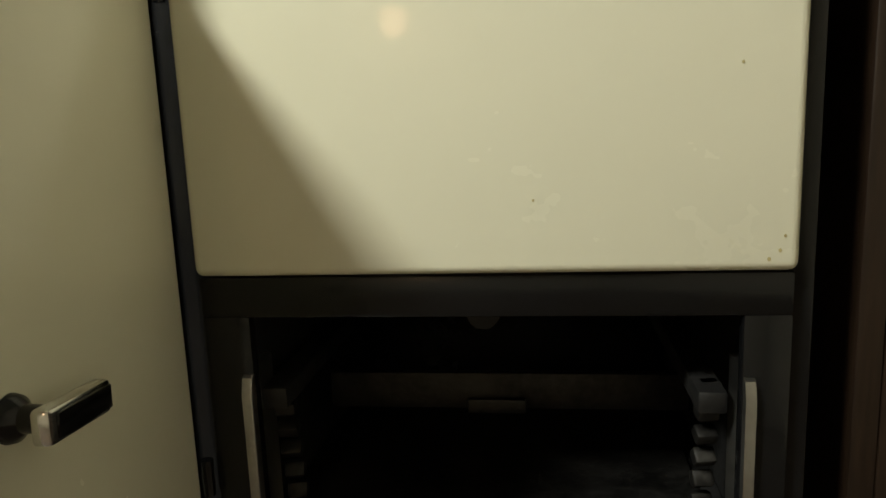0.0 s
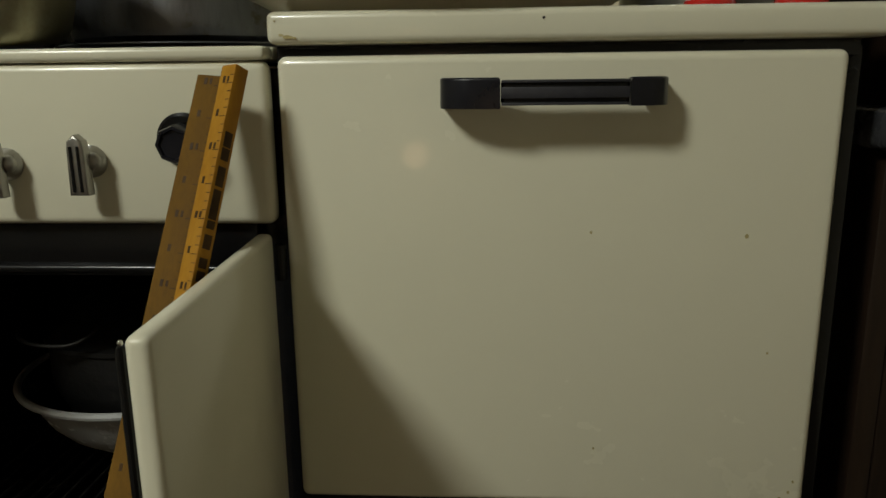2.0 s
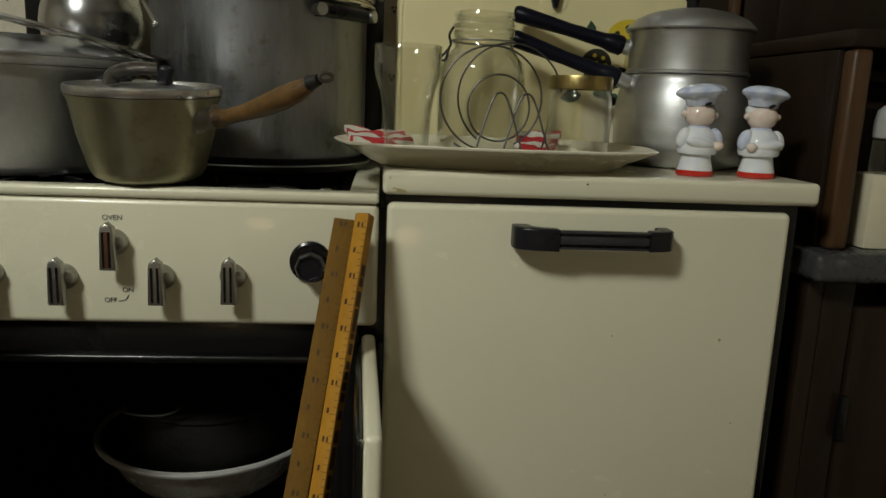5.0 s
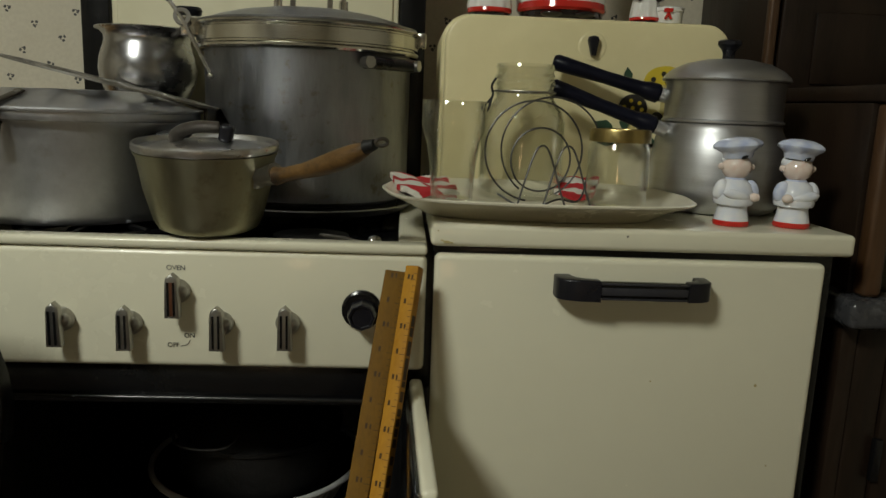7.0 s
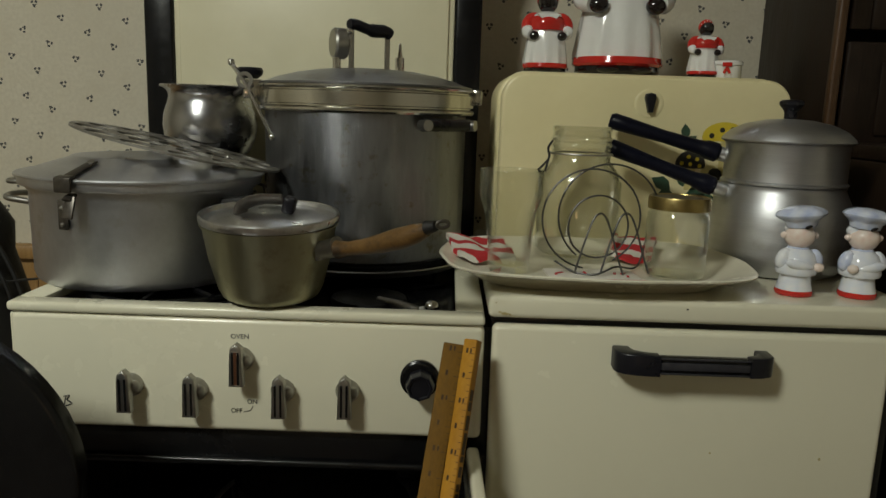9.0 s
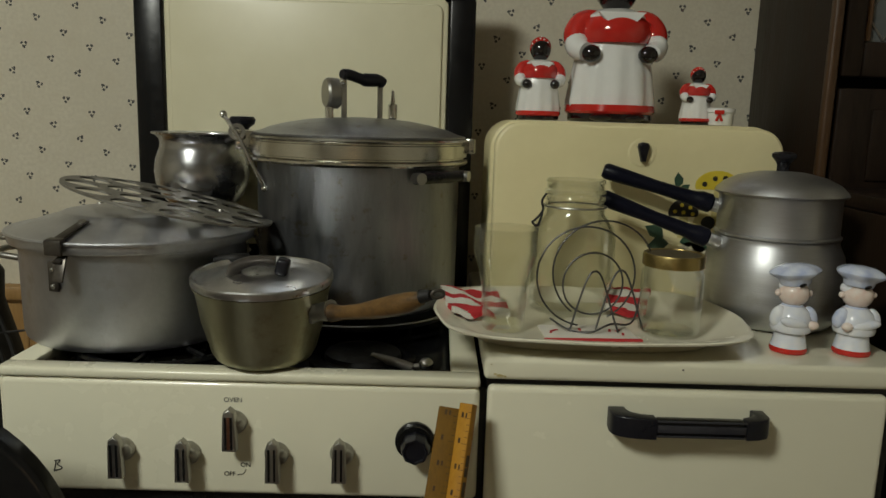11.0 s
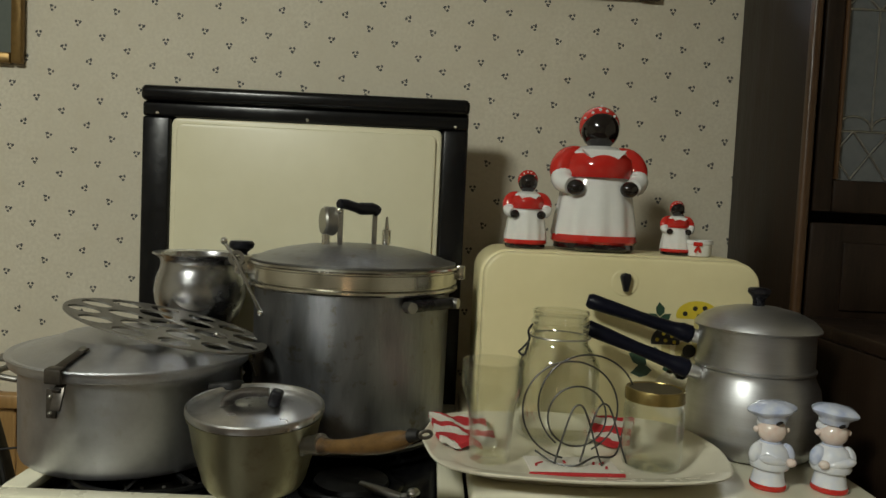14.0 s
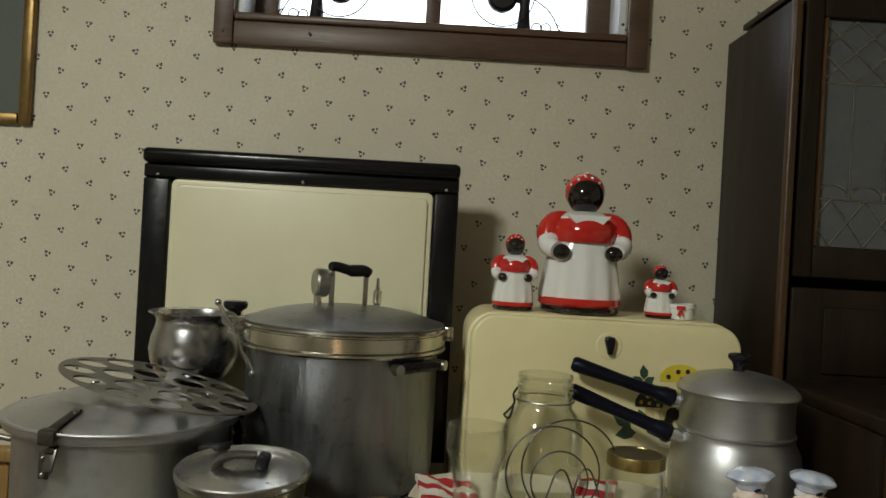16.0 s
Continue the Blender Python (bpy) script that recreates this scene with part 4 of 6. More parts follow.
def canner():
    cx, cy, z = -0.168, 0.308, TOP + 0.012
    o = thing("pressure_canner", (cx, cy, z), "tall stained aluminium pressure canner with gauge, on the rear burner", "pot")
    part("base_ring", lathe([(0.10, -0.011), (0.126, -0.011), (0.128, -0.006), (0.128, 0), (0.10, 0)], (cx, cy, z), 60), BLACK_DULL, o)
    part("body", lathe([(0, 0.0005), (0.128, 0.0005), (0.137, 0.006), (0.141, 0.02), (0.142, 0.196), (0.144, 0.199), (0.135, 0.199), (0.13, 0.02), (0, 0.01)], (cx, cy, z), 80), ALU_DARK, o)
    part("rim_band", lathe([(0.1445, 0.1975), (0.1515, 0.1985), (0.1535, 0.2010), (0.1535, 0.2035), (0.1515, 0.2055), (0.1480, 0.2062), (0.1480, 0.2080), (0.1520, 0.2090), (0.1520, 0.2250), (0.1500, 0.2262), (0.1500, 0.2275), (0.1530, 0.2285), (0.1545, 0.2305), (0.1530, 0.2330), (0.149, 0.2340), (0.14, 0.2340), (0.14, 0.1975)], (cx, cy, z), 80), BRASSY, o, "polished rim and cover band")
    lid = part("lid", lathe([(0.1495, 0.2343), (0.1500, 0.2365), (0.1440, 0.2378), (0.1400, 0.2385), (0.125, 0.2445), (0.100, 0.2510), (0.070, 0.2560), (0.035, 0.2590), (0, 0.2600)], (cx, cy, z), 80), ALU_DARK, o, "domed lid")
    # gauge, bridge handle, petcock
    hz = z + 0.2565
    gx, gy = cx - 0.032, cy - 0.02
    part("gauge_stem", lathe([(0, -0.006), (0.006, -0.006), (0.006, 0.016), (0.004, 0.018), (0, 0.02)], (gx - 0.008, gy - 0.004, hz), 14), CHROME, lid)
    g = part("gauge", lathe([(0, 0), (0.0185, 0), (0.021, 0.003), (0.021, 0.017), (0.0185, 0.020), (0, 0.020)], (0, 0, 0), 36, pose(gx - 0.014, gy - 0.004, hz + 0.035, 0, 90, 25)), STEEL, lid, "round pressure gauge")
    part("gauge_foot", obox(pose(gx + 0.016, gy - 0.008, hz - 0.0035, 0, 0, 30), 0.016, 0.010, 0.003, 0.001), STEEL, lid)
    part("handle_bolt", ball((gx + 0.011, gy - 0.013, hz + 0.051), 0.005, 0.005, 0.005, u=12, v=8), CHROME, lid)
    part("gauge_glass", lathe([(0, 0), (0.0165, 0), (0.0165, 0.001), (0, 0.001)], (0, 0, 0), 30, pose(gx + 0.0042, gy + 0.0045, hz + 0.035, 0, 90, 25)), BLACK, lid)
    for a, b in (((gx + 0.013, gy - 0.010, hz - 0.008), (gx + 0.013, gy - 0.010, hz + 0.058)), ((gx + 0.059, gy + 0.028, hz - 0.010), (gx + 0.059, gy + 0.028, hz + 0.052))):
        part("handle_bracket", obox(pose((a[0] + b[0]) / 2, a[1], (a[2] + b[2]) / 2, 0, 0, 30), 0.0075, 0.004, b[2] - a[2], 0.0012), STEEL, lid, "bright bracket")
    part("handle", tube(smooth_line([(gx + 0.010, gy - 0.014, hz + 0.060), (gx + 0.020, gy - 0.004, hz + 0.060), (gx + 0.038, gy + 0.012, hz + 0.055), (gx + 0.056, gy + 0.026, hz + 0.055), (gx + 0.063, gy + 0.031, hz + 0.050)], 6), [0.006] + [0.0075] * 11 + [0.0092] * 6 + [0.0085] * 6 + [0.007], 14), BAKELITE, lid, "black turned handle")
    part("petcock", lathe([(0, -0.01), (0.005, -0.01), (0.005, 0.004), (0.007, 0.006), (0.007, 0.026), (0.004, 0.028), (0.003, 0.034), (0.002, 0.046), (0, 0.047)], (cx + 0.042, cy + 0.055, hz - 0.003), 16), CHROME, lid, "bright safety valve")
    # side handles and tightening screw
    for s in (1, -1):
        part("side_handle", tube([(cx + s * 0.085, cy - s * 0.128, z + 0.186), (cx + s * 0.146, cy - s * 0.062, z + 0.186)], 0.0082, 14), BAKELITE, o, "black side grip")
        for px, py in ((0.086, -0.127), (0.143, -0.063)):
            part("handle_lug", lathe([(0, -0.004), (0.007, -0.004), (0.0075, 0.012), (0, 0.013)], (0, 0, 0), 14, pose(cx + s * px, s * py + cy, z + 0.186, 90, 0, math.degrees(math.atan2(s * py, s * px)) + 90)), STEEL, o, "bright lug")
    bx, by, bz = cx - 0.150, cy - 0.052, z + 0.226
    part("clamp_lug", obox(pose(bx, by, bz, 0, 0, 20), 0.026, 0.018, 0.026, 0.003), CHROME, o, "band clamp lug")
    part("clamp_screw", tube([(bx - 0.004, by - 0.018, bz + 0.004), (bx + 0.010, by + 0.03, bz + 0.004)], 0.005), CHROME, o)
    rod = part("clamp_lever", tube([(bx - 0.022, by - 0.022, bz + 0.032), (bx - 0.004, by - 0.026, bz + 0.008), (bx + 0.034, by - 0.034, bz - 0.062)], 0.0028, 8), CHROME, o, "bright swing lever")
    part("lever_knob", ball((bx + 0.034, by - 0.034, bz - 0.063), 0.005, 0.005, 0.005, u=12, v=8), CHROME, rod)
    part("lever_knob", ball((bx - 0.022, by - 0.022, bz + 0.033), 0.005, 0.005, 0.005, u=12, v=8), CHROME, rod)
    part("lever_eye", lathe([(0.006, -0.003), (0.011, -0.003), (0.011, 0.003), (0.006, 0.003), (0.006, -0.003)], (0, 0, 0), 20, pose(bx - 0.004, by - 0.024, bz + 0.010, 80, 0, 10)), CHROME, o)
    part("right_lug", obox(pose(cx + 0.157, cy - 0.004, z + 0.224, 0, 0, -6), 0.014, 0.014, 0.022, 0.003), BRASSY, o, "worn clamp lug")


def bulbous_pot():
    cx, cy, z = -0.414, 0.376, TOP + 0.001
    o = thing("bulbous_pot", (cx, cy, z), "pot-bellied bright aluminium pot with a black knob, behind the cooker", "pot")
    part("body", lathe([(0, 0), (0.034, 0), (0.037, 0.01), (0.037, 0.10), (0.032, 0.120), (0.045, 0.130), (0.059, 0.146), (0.067, 0.165), (0.0695, 0.183), (0.067, 0.201), (0.062, 0.216), (0.0600, 0.224), (0.0610, 0.231), (0.066, 0.2365), (0.0715, 0.2385), (0.0725, 0.2400), (0.0710, 0.2415), (0.061, 0.2390), (0.057, 0.226), (0.062, 0.2), (0, 0.15)], (cx, cy, z), 64), ALU_POLISHED, o)
    part("knob", lathe([(0, 0), (0.008, 0), (0.009, 0.008), (0.017, 0.014), (0.0185, 0.020), (0.016, 0.024), (0, 0.025)], (cx + 0.080, cy - 0.070, z + 0.243), 24), BAKELITE, o, "black knob")
    part("knob_bracket", tube([(cx + 0.046, cy - 0.034, z + 0.230), (cx + 0.080, cy - 0.070, z + 0.245)], 0.004), STEEL, o)


def saucepan():
    cx, cy, z = -0.2445, 0.045, TOP + 0.001
    o = thing("saucepan", (cx, cy, z), "tarnished aluminium saucepan with lid and worn wooden handle, on the range", "saucepan")
    part("body", lathe([(0.0000, 0), (0.0459, 0), (0.0536, 0.004), (0.0579, 0.012), (0.0670, 0.046), (0.0727, 0.0800), (0.0751, 0.0835), (0.0756, 0.0860), (0.0727, 0.0865), (0.0708, 0.0820), (0.0545, 0.01), (0.0000, 0.006)], (cx, cy, z), 64), ALU_BROWN, o)
    lid = part("lid", lathe([(0.0708, 0.0868), (0.0756, 0.0870), (0.0768, 0.0895), (0.0766, 0.0945), (0.0751, 0.0960), (0.0735, 0.0950), (0.0723, 0.0905), (0.0670, 0.0885), (0.0632, 0.0888), (0.0536, 0.0925), (0.0287, 0.0965), (0.0000, 0.0980)], (cx, cy, z), 64), ALU_LID, o, "dished aluminium lid")
    arch = smooth_line([(cx - 0.030, cy - 0.010, z + 0.0945), (cx - 0.026, cy - 0.010, z + 0.1050), (cx - 0.008, cy - 0.008, z + 0.1115), (cx + 0.016, cy - 0.006, z + 0.1115)], 6)
    part("lid_handle", tube(arch, 0.0090, 12, flat=0.38), DARK_STRAP, lid, "darkened strap handle")
    part("lid_grip", joined(obox(pose(cx + 0.0235, cy - 0.006, z + 0.1055, 0, 14, 0), 0.014, 0.017, 0.019, 0.004, 3)), BAKELITE, lid, "black grip")
    # handle
    bx, by, bz = cx + 0.062, cy - 0.034, z + 0.063
    d = Vector((0.128, -0.088, 0.052))
    part("handle_bracket", joined(obox(pose(bx - 0.004, by + 0.002, bz, 0, 0, -32), 0.014, 0.012, 0.022, 0.002), tube([(bx, by, bz), Vector((bx, by, bz)) + d * 0.16], [0.009, 0.0115], 12)), STEEL, o, "riveted steel bracket")
    pts = [Vector((bx, by, bz)) + d * t + Vector((0, 0, -0.006 * math.sin(t * math.pi))) for t in (0.16, 0.25, 0.4, 0.55, 0.7, 0.82, 0.9)]
    part("handle", tube(pts, [0.0100, 0.0075, 0.0080, 0.0100, 0.0110, 0.0098, 0.0065], 16), HANDLE_WOOD, o, "worn wooden handle")
    e = Vector((bx, by, bz)) + d * 0.9
    part("handle_ferrule", tube([e, e + d * 0.07], [0.0072, 0.005], 12), BLACK_DULL, o, "blackened ferrule")
    part("hanging_ring", tube([e + d * 0.12 + Vector((0.0055 * math.cos(k * math.pi / 9), 0.002 * math.cos(k * math.pi / 9), 0.0035 * math.sin(k * math.pi / 9))) for k in range(18)], 0.0018, 8, True), DARK_STRAP, o, "dark wire ring")
    # its back edge rests on the grate, its front on the rim
    o.rotation_euler = (radians(4), 0, 0)
    o.location.z += 0.0042


def skillet_edge():
    """Old pan under the canner, its rim showing at the front burner."""
    o = thing("griddle_pan", (-0.168, 0.300, TOP), "shallow blackened pan half hidden under the canner", "pan")
    part("pan", lathe([(0.131, 0.0005), (0.142, 0.001), (0.151, 0.0095), (0.149, 0.0112), (0.139, 0.004), (0.131, 0.0035), (0.131, 0.0005)], (-0.168, 0.300, TOP), 60), ALU_DARK, o)


pressure_cooker()
rack_plate()
canner()
bulbous_pot()
saucepan()
skillet_edge()


# ---- yardsticks leaning on the panel ----
def yardstick(name, top, foot, width, thick, turn, wood, label):
    a, b = Vector(foot), Vector(top)
    zaxis = (b - a).normalized()
    xaxis = Vector((math.cos(radians(turn)), math.sin(radians(turn)), 0))
    xaxis = (xaxis - zaxis * xaxis.dot(zaxis)).normalized()
    yaxis = zaxis.cross(xaxis)
    L = (b - a).length
    m = Matrix((xaxis, yaxis, zaxis)).transposed().to_4x4()
    m.translation = a
    o = thing(name, foot, label, "ruler", "rulers leaning on the range")
    part("stick", obox(m @ pose(0, 0, L / 2), width, thick, L, 0.0012), wood, o)
    ticks, marks = [], []
    for k in range(int(L / 0.0064)):
        h = 0.0064 * (k + 1)
        if h > L - 0.006:
            break
        w = 0.006 if k % 4 == 3 else 0.0035
        ticks.append(obox(m @ pose(width / 2 - w / 2 - 0.0004, -thick / 2 - 0.0001, h), w, 0.0003, 0.0005, 0))
        if k % 4 == 3:
            marks.append(obox(m @ pose(-width * 0.12, -thick / 2 - 0.0001, h + 0.003), 0.0024, 0.0003, 0.0052, 0))
            if k % 8 == 3:
                marks.append(obox(m @ pose(-width * 0.12 + 0.0042, -thick / 2 - 0.0001, h + 0.003), 0.0018, 0.0003, 0.0046, 0))
    tagged(part("scale_ticks", joined(*ticks), WORN_INK, o), kind="stuff")
    tagged(part("scale_figures", joined(*marks), WORN_INK, o), kind="stuff")
    bars = []
    rnd = random.Random(5)
    h = L - 0.36
    while h < L - 0.05:
        w = rnd.uniform(0.006, 0.016)
        bars.append(obox(m @ pose(width / 2 + 0.0001, 0, h), 0.0003, thick * 0.55, w, 0))
        h += w + rnd.choice((0.002, 0.002, 0.008))
    tagged(part("printed_side", joined(*bars), WORN_INK, o, "worn black printing"), kind="stuff")
    return o


yardstick("yardstick", (-0.036, -0.026, 0.866), (-0.167, -0.41, 0.001), 0.022, 0.006, -8, RULE_A, "browned wooden yardstick leaning against the control panel")
yardstick("yardstick", (-0.0165, -0.030, 0.872), (-0.140, -0.42, 0.001), 0.015, 0.013, -30, RULE_B, "yellow varnished wooden rule beside a browner one")


# ---- in the oven ----
def basin():
    cx, cy, z = -0.229, 0.232, RACK_Z + 0.0025
    o = thing("enamel_basin", (cx, cy, z), "white enamelled basin with a rolled rim on the oven rack", "basin")
    part("bowl", lathe([(0, 0), (0.075, 0), (0.086, 0.003), (0.104, 0.016), (0.120, 0.034), (0.135, 0.062), (0.143, 0.074)], (cx, cy, z), 64), WHITE_ENAMEL, o)
    part("lining", lathe([(0.1425, 0.0745), (0.136, 0.070), (0.117, 0.036), (0.09, 0.010), (0, 0.005)], (cx, cy, z), 64), BLACK, o, "black inside")
    part("rim", tube([(cx + 0.146 * math.cos(k * math.pi / 32), cy + 0.146 * math.sin(k * math.pi / 32), z + 0.076) for k in range(64)], 0.0042, 8, True), WHITE_ENAMEL, o, "rolled white rim")


basin()
def roaster():
    cx, cy, z = -0.224, 0.228, RACK_Z + 0.009
    o = thing("roaster", (cx, cy, z), "dark covered roasting pan with wire handle set in the basin", "roaster")
    part("pan", lathe([(0, 0), (0.070, 0), (0.076, 0.004), (0.098, 0.040), (0.108, 0.060), (0.112, 0.075), (0.112, 0.120), (0.116, 0.123), (0.116, 0.128), (0.108, 0.130), (0.09, 0.150), (0.05, 0.165), (0, 0.168)], (cx, cy, z), 56), BLACK_DULL, o)
    part("wire_handle", tube(smooth_line([(-0.314, 0.118, 0.618), (-0.308, 0.106, 0.607), (-0.284, 0.098, 0.603), (-0.254, 0.098, 0.603), (-0.236, 0.105, 0.609), (-0.229, 0.118, 0.618)], 6), 0.0022, 8), SOOT_STEEL, o, "dull wire handle")


roaster()
pin = thing("rolling_pin", (-0.41, 0.08, RACK_Z + 0.003), "worn wooden rolling pin beside the basin", "rolling pin")
part("roller", tube([(-0.49, 0.085, RACK_Z + 0.026), (-0.385, 0.055, RACK_Z + 0.026)], 0.023, 20), HANDLE_WOOD, pin)


# ---- platter and what stands on it ----
def platter():
    """A ten-sided scalloped ivory platter."""
    cx, cy, z = 0.127, 0.103, SLAB + 0.0005
    prof = [(0.0, 0.004), (0.70, 0.004), (0.74, 0.0), (0.77, 0.002), (0.86, 0.011), (1.0, 0.0235), (1.005, 0.0255), (0.99, 0.0265), (0.86, 0.0160), (0.77, 0.0095), (0.0, 0.0085)]
    bm = bmesh.new()
    n, rings = 96, []
    for r, h in prof:
        if r == 0:
            rings.append([bm.verts.new((cx, cy, z + h))])
            continue
        ring = []
        for k in range(n):
            a = 2 * math.pi * k / n
            c, s = math.cos(a), math.sin(a)
            q = (abs(c) ** 3.2 + abs(s) ** 3.2) ** (-1 / 3.2)
            w = 1 + (0.012 * math.cos(8 * a) if r > 0.75 else 0)
            ring.append(bm.verts.new((cx + 0.180 * r * q * c * w, cy + 0.131 * r * (1.0 if r > 0.9 else 0.80) * q * s * w, z + h)))
        rings.append(ring)
    for a, b in zip(rings, rings[1:]):
        for k in range(n):
            j = (k + 1) % n
            if len(a) == 1:
                bm.faces.new((a[0], b[k], b[j]))
            elif len(b) == 1:
                bm.faces.new((a[k], b[0], a[j]))
            else:
                bm.faces.new((a[k], b[k], b[j], a[j]))
    bmesh.ops.recalc_face_normals(bm, faces=bm.faces)
    single("platter", bm, CHINA, "ivory china platter with scalloped rim on the worktop", "platter", at=(cx, cy, z))


PL = SLAB + 0.0095
platter()


def doily(cx, cy, w, d, turn, z=PL):
    o = thing("crochet_mat", (cx, cy, z), "white crocheted mat with red edging on the platter", "mat", "mats on the platter")
    m = pose(cx, cy, z + 0.0016, 0, 0, turn)
    part("cloth", obox(m, w, d, 0.003, 0.001), COTTON, o)
    part("edging", obox(m @ pose(0, -d / 2 - 0.002, 0.0003), w + 0.006, 0.005, 0.004, 0.0015), RED_COTTON, o, "red edging")
    rnd = random.Random(int(cx * 1000))
    tagged(part("motif", joined(*[obox(m @ pose(rnd.uniform(-w / 2, w / 2) * 0.85, rnd.uniform(-d / 2, d / 2) * 0.8, 0.0018, 0, 0, rnd.uniform(0, 90)), 0.009, 0.003, 0.001, 0.0003) for _ in range(6)]), RED_COTTON, o, "red stitched figures"), kind="stuff")


doily(0.121, 0.063, 0.105, 0.056, 3)


def crumpled(name, cx, cy, w, d, h, turn, seed, label):
    """A thick folded pot holder, its surface puckered."""
    bm = bmesh.new()
    bmesh.ops.create_grid(bm, x_segments=22, y_segments=18, size=0.5)
    for v in bm.verts:
        x, y = v.co.x * w, v.co.y * d
        q = noise.noise(Vector((x * 45 + seed, y * 45, 0))) * 0.006 + noise.noise(Vector((x * 14 + seed, y * 14, 3))) * 0.008
        v.co = (x + q * 0.4, y + q * 0.4, max(0.002, 0.007 + h * (0.5 + v.co.y) + q))
    got = bmesh.ops.extrude_face_region(bm, geom=bm.faces[:])
    bmesh.ops.translate(bm, verts=[g for g in got["geom"] if isinstance(g, bmesh.types.BMVert)], vec=(0, 0, 0.007))
    bmesh.ops.recalc_face_normals(bm, faces=bm.faces)
    bm.transform(pose(cx, cy, PL - 0.001, 0, 0, turn))
    single(name, bm, KNIT, label, "pot holder", "pot holders on the platter", at=(cx, cy, PL))


crumpled("pot_holder", -0.006, 0.140, 0.072, 0.078, 0.012, 12, 1.0, "red and white crocheted pot holder folded at the platter's edge")
crumpled("pot_holder", 0.190, 0.160, 0.050, 0.055, 0.014, -20, 7.0, "red and white crocheted pot holder behind the small jar")


def tumbler():
    cx, cy, z = 0.0250, 0.076, PL + 0.001
    t = 0.0018
    outer = [(0.0, 0), (0.022, 0), (0.0245, 0.003), (0.0255, 0.03), (0.027, 0.05), (0.0305, 0.07), (0.0350, 0.084), (0.0370, 0.093), (0.0366, 0.101), (0.0366, 0.1175)]
    inner = [(r - t, h) for r, h in outer[2:]][::-1]
    inner[-1] = (0.021, 0.009)
    single("drinking_glass", lathe(outer + [(0.0357, 0.1187)] + inner + [(0, 0.008)], (cx, cy, z), 48), GLASS, "clear bell-shaped soda glass standing on the platter", "glass", at=(cx, cy, z))


def big_jar():
    cx, cy, z = 0.1200, 0.182, PL + 0.0005
    o = thing("canning_jar", (cx, cy, z), "large empty glass canning jar with wire bail on the platter", "jar")
    t = 0.0022
    outer = [(0, 0), (0.046, 0), (0.052, 0.004), (0.054, 0.012), (0.0545, 0.06), (0.0535, 0.098), (0.050, 0.110), (0.042, 0.120), (0.0375, 0.126), (0.037, 0.140), (0.0385, 0.142), (0.0385, 0.146), (0.037, 0.148), (0.0385, 0.151), (0.0385, 0.154), (0.0365, 0.156), (0.036, 0.162), (0.0375, 0.164), (0.0365, 0.168)]
    inner = [(r - t, h) for r, h in outer[3:]][::-1]
    part("jar", lathe(outer + inner + [(0.045, 0.006), (0, 0.005)], (cx, cy, z), 56), GLASS, o)
    part("bail_band", tube([(cx + 0.0395 * math.cos(k * math.pi / 20), cy + 0.0395 * math.sin(k * math.pi / 20), z + 0.134) for k in range(40)], 0.0012, 6, True), STEEL, o, "wire band")
    part("bail", tube(smooth_line([(cx - 0.038, cy - 0.01, z + 0.15), (cx - 0.043, cy - 0.008, z + 0.14), (cx - 0.041, cy - 0.006, z + 0.128), (cx - 0.050, cy - 0.006, z + 0.116), (cx - 0.054, cy - 0.008, z + 0.112), (cx - 0.048, cy - 0.016, z + 0.110), (cx - 0.043, cy - 0.016, z + 0.126)], 6), 0.0015, 8), BLACK_DULL, o, "dark wire bail")


def small_jar():
    cx, cy, z = 0.2195, 0.080, PL + 0.001
    o = thing("small_jar", (cx, cy, z), "small empty glass jar with a gold screw lid on the platter", "jar")
    t = 0.0020
    outer = [(0, 0), (0.031, 0), (0.0345, 0.003), (0.0355, 0.010), (0.0355, 0.066), (0.0345, 0.073), (0.032, 0.077), (0.032, 0.084)]
    inner = [(r - t, h) for r, h in outer[2:]][::-1]
    part("jar", lathe(outer + inner + [(0, 0.005)], (cx, cy, z), 48), GLASS, o)
    lid = lathe([(0.0325, 0.079), (0.0352, 0.079), (0.0352, 0.091), (0.0340, 0.0935), (0.031, 0.0935), (0.0305, 0.0925), (0.0305, 0.090)], (cx, cy, z), 72)
    for v in lid.verts:
        d = Vector((v.co.x - cx, v.co.y - cy, 0))
        if d.length > 0.0349:
            k = round(math.atan2(d.y, d.x) / (2 * math.pi / 72))
            s = 1.0 if k % 2 else 0.976
            v.co.x, v.co.y = cx + d.x * s, cy + d.y * s
    ring = part("lid", lid, GOLD_LID, o, "gold-coloured ribbed screw lid")
    part("lid_top", lathe([(0, 0.0905), (0.0304, 0.0905), (0.0304, 0.0925), (0, 0.0932)], (cx, cy, z), 40), TIN_TOP, ring, "tarnished lid top")


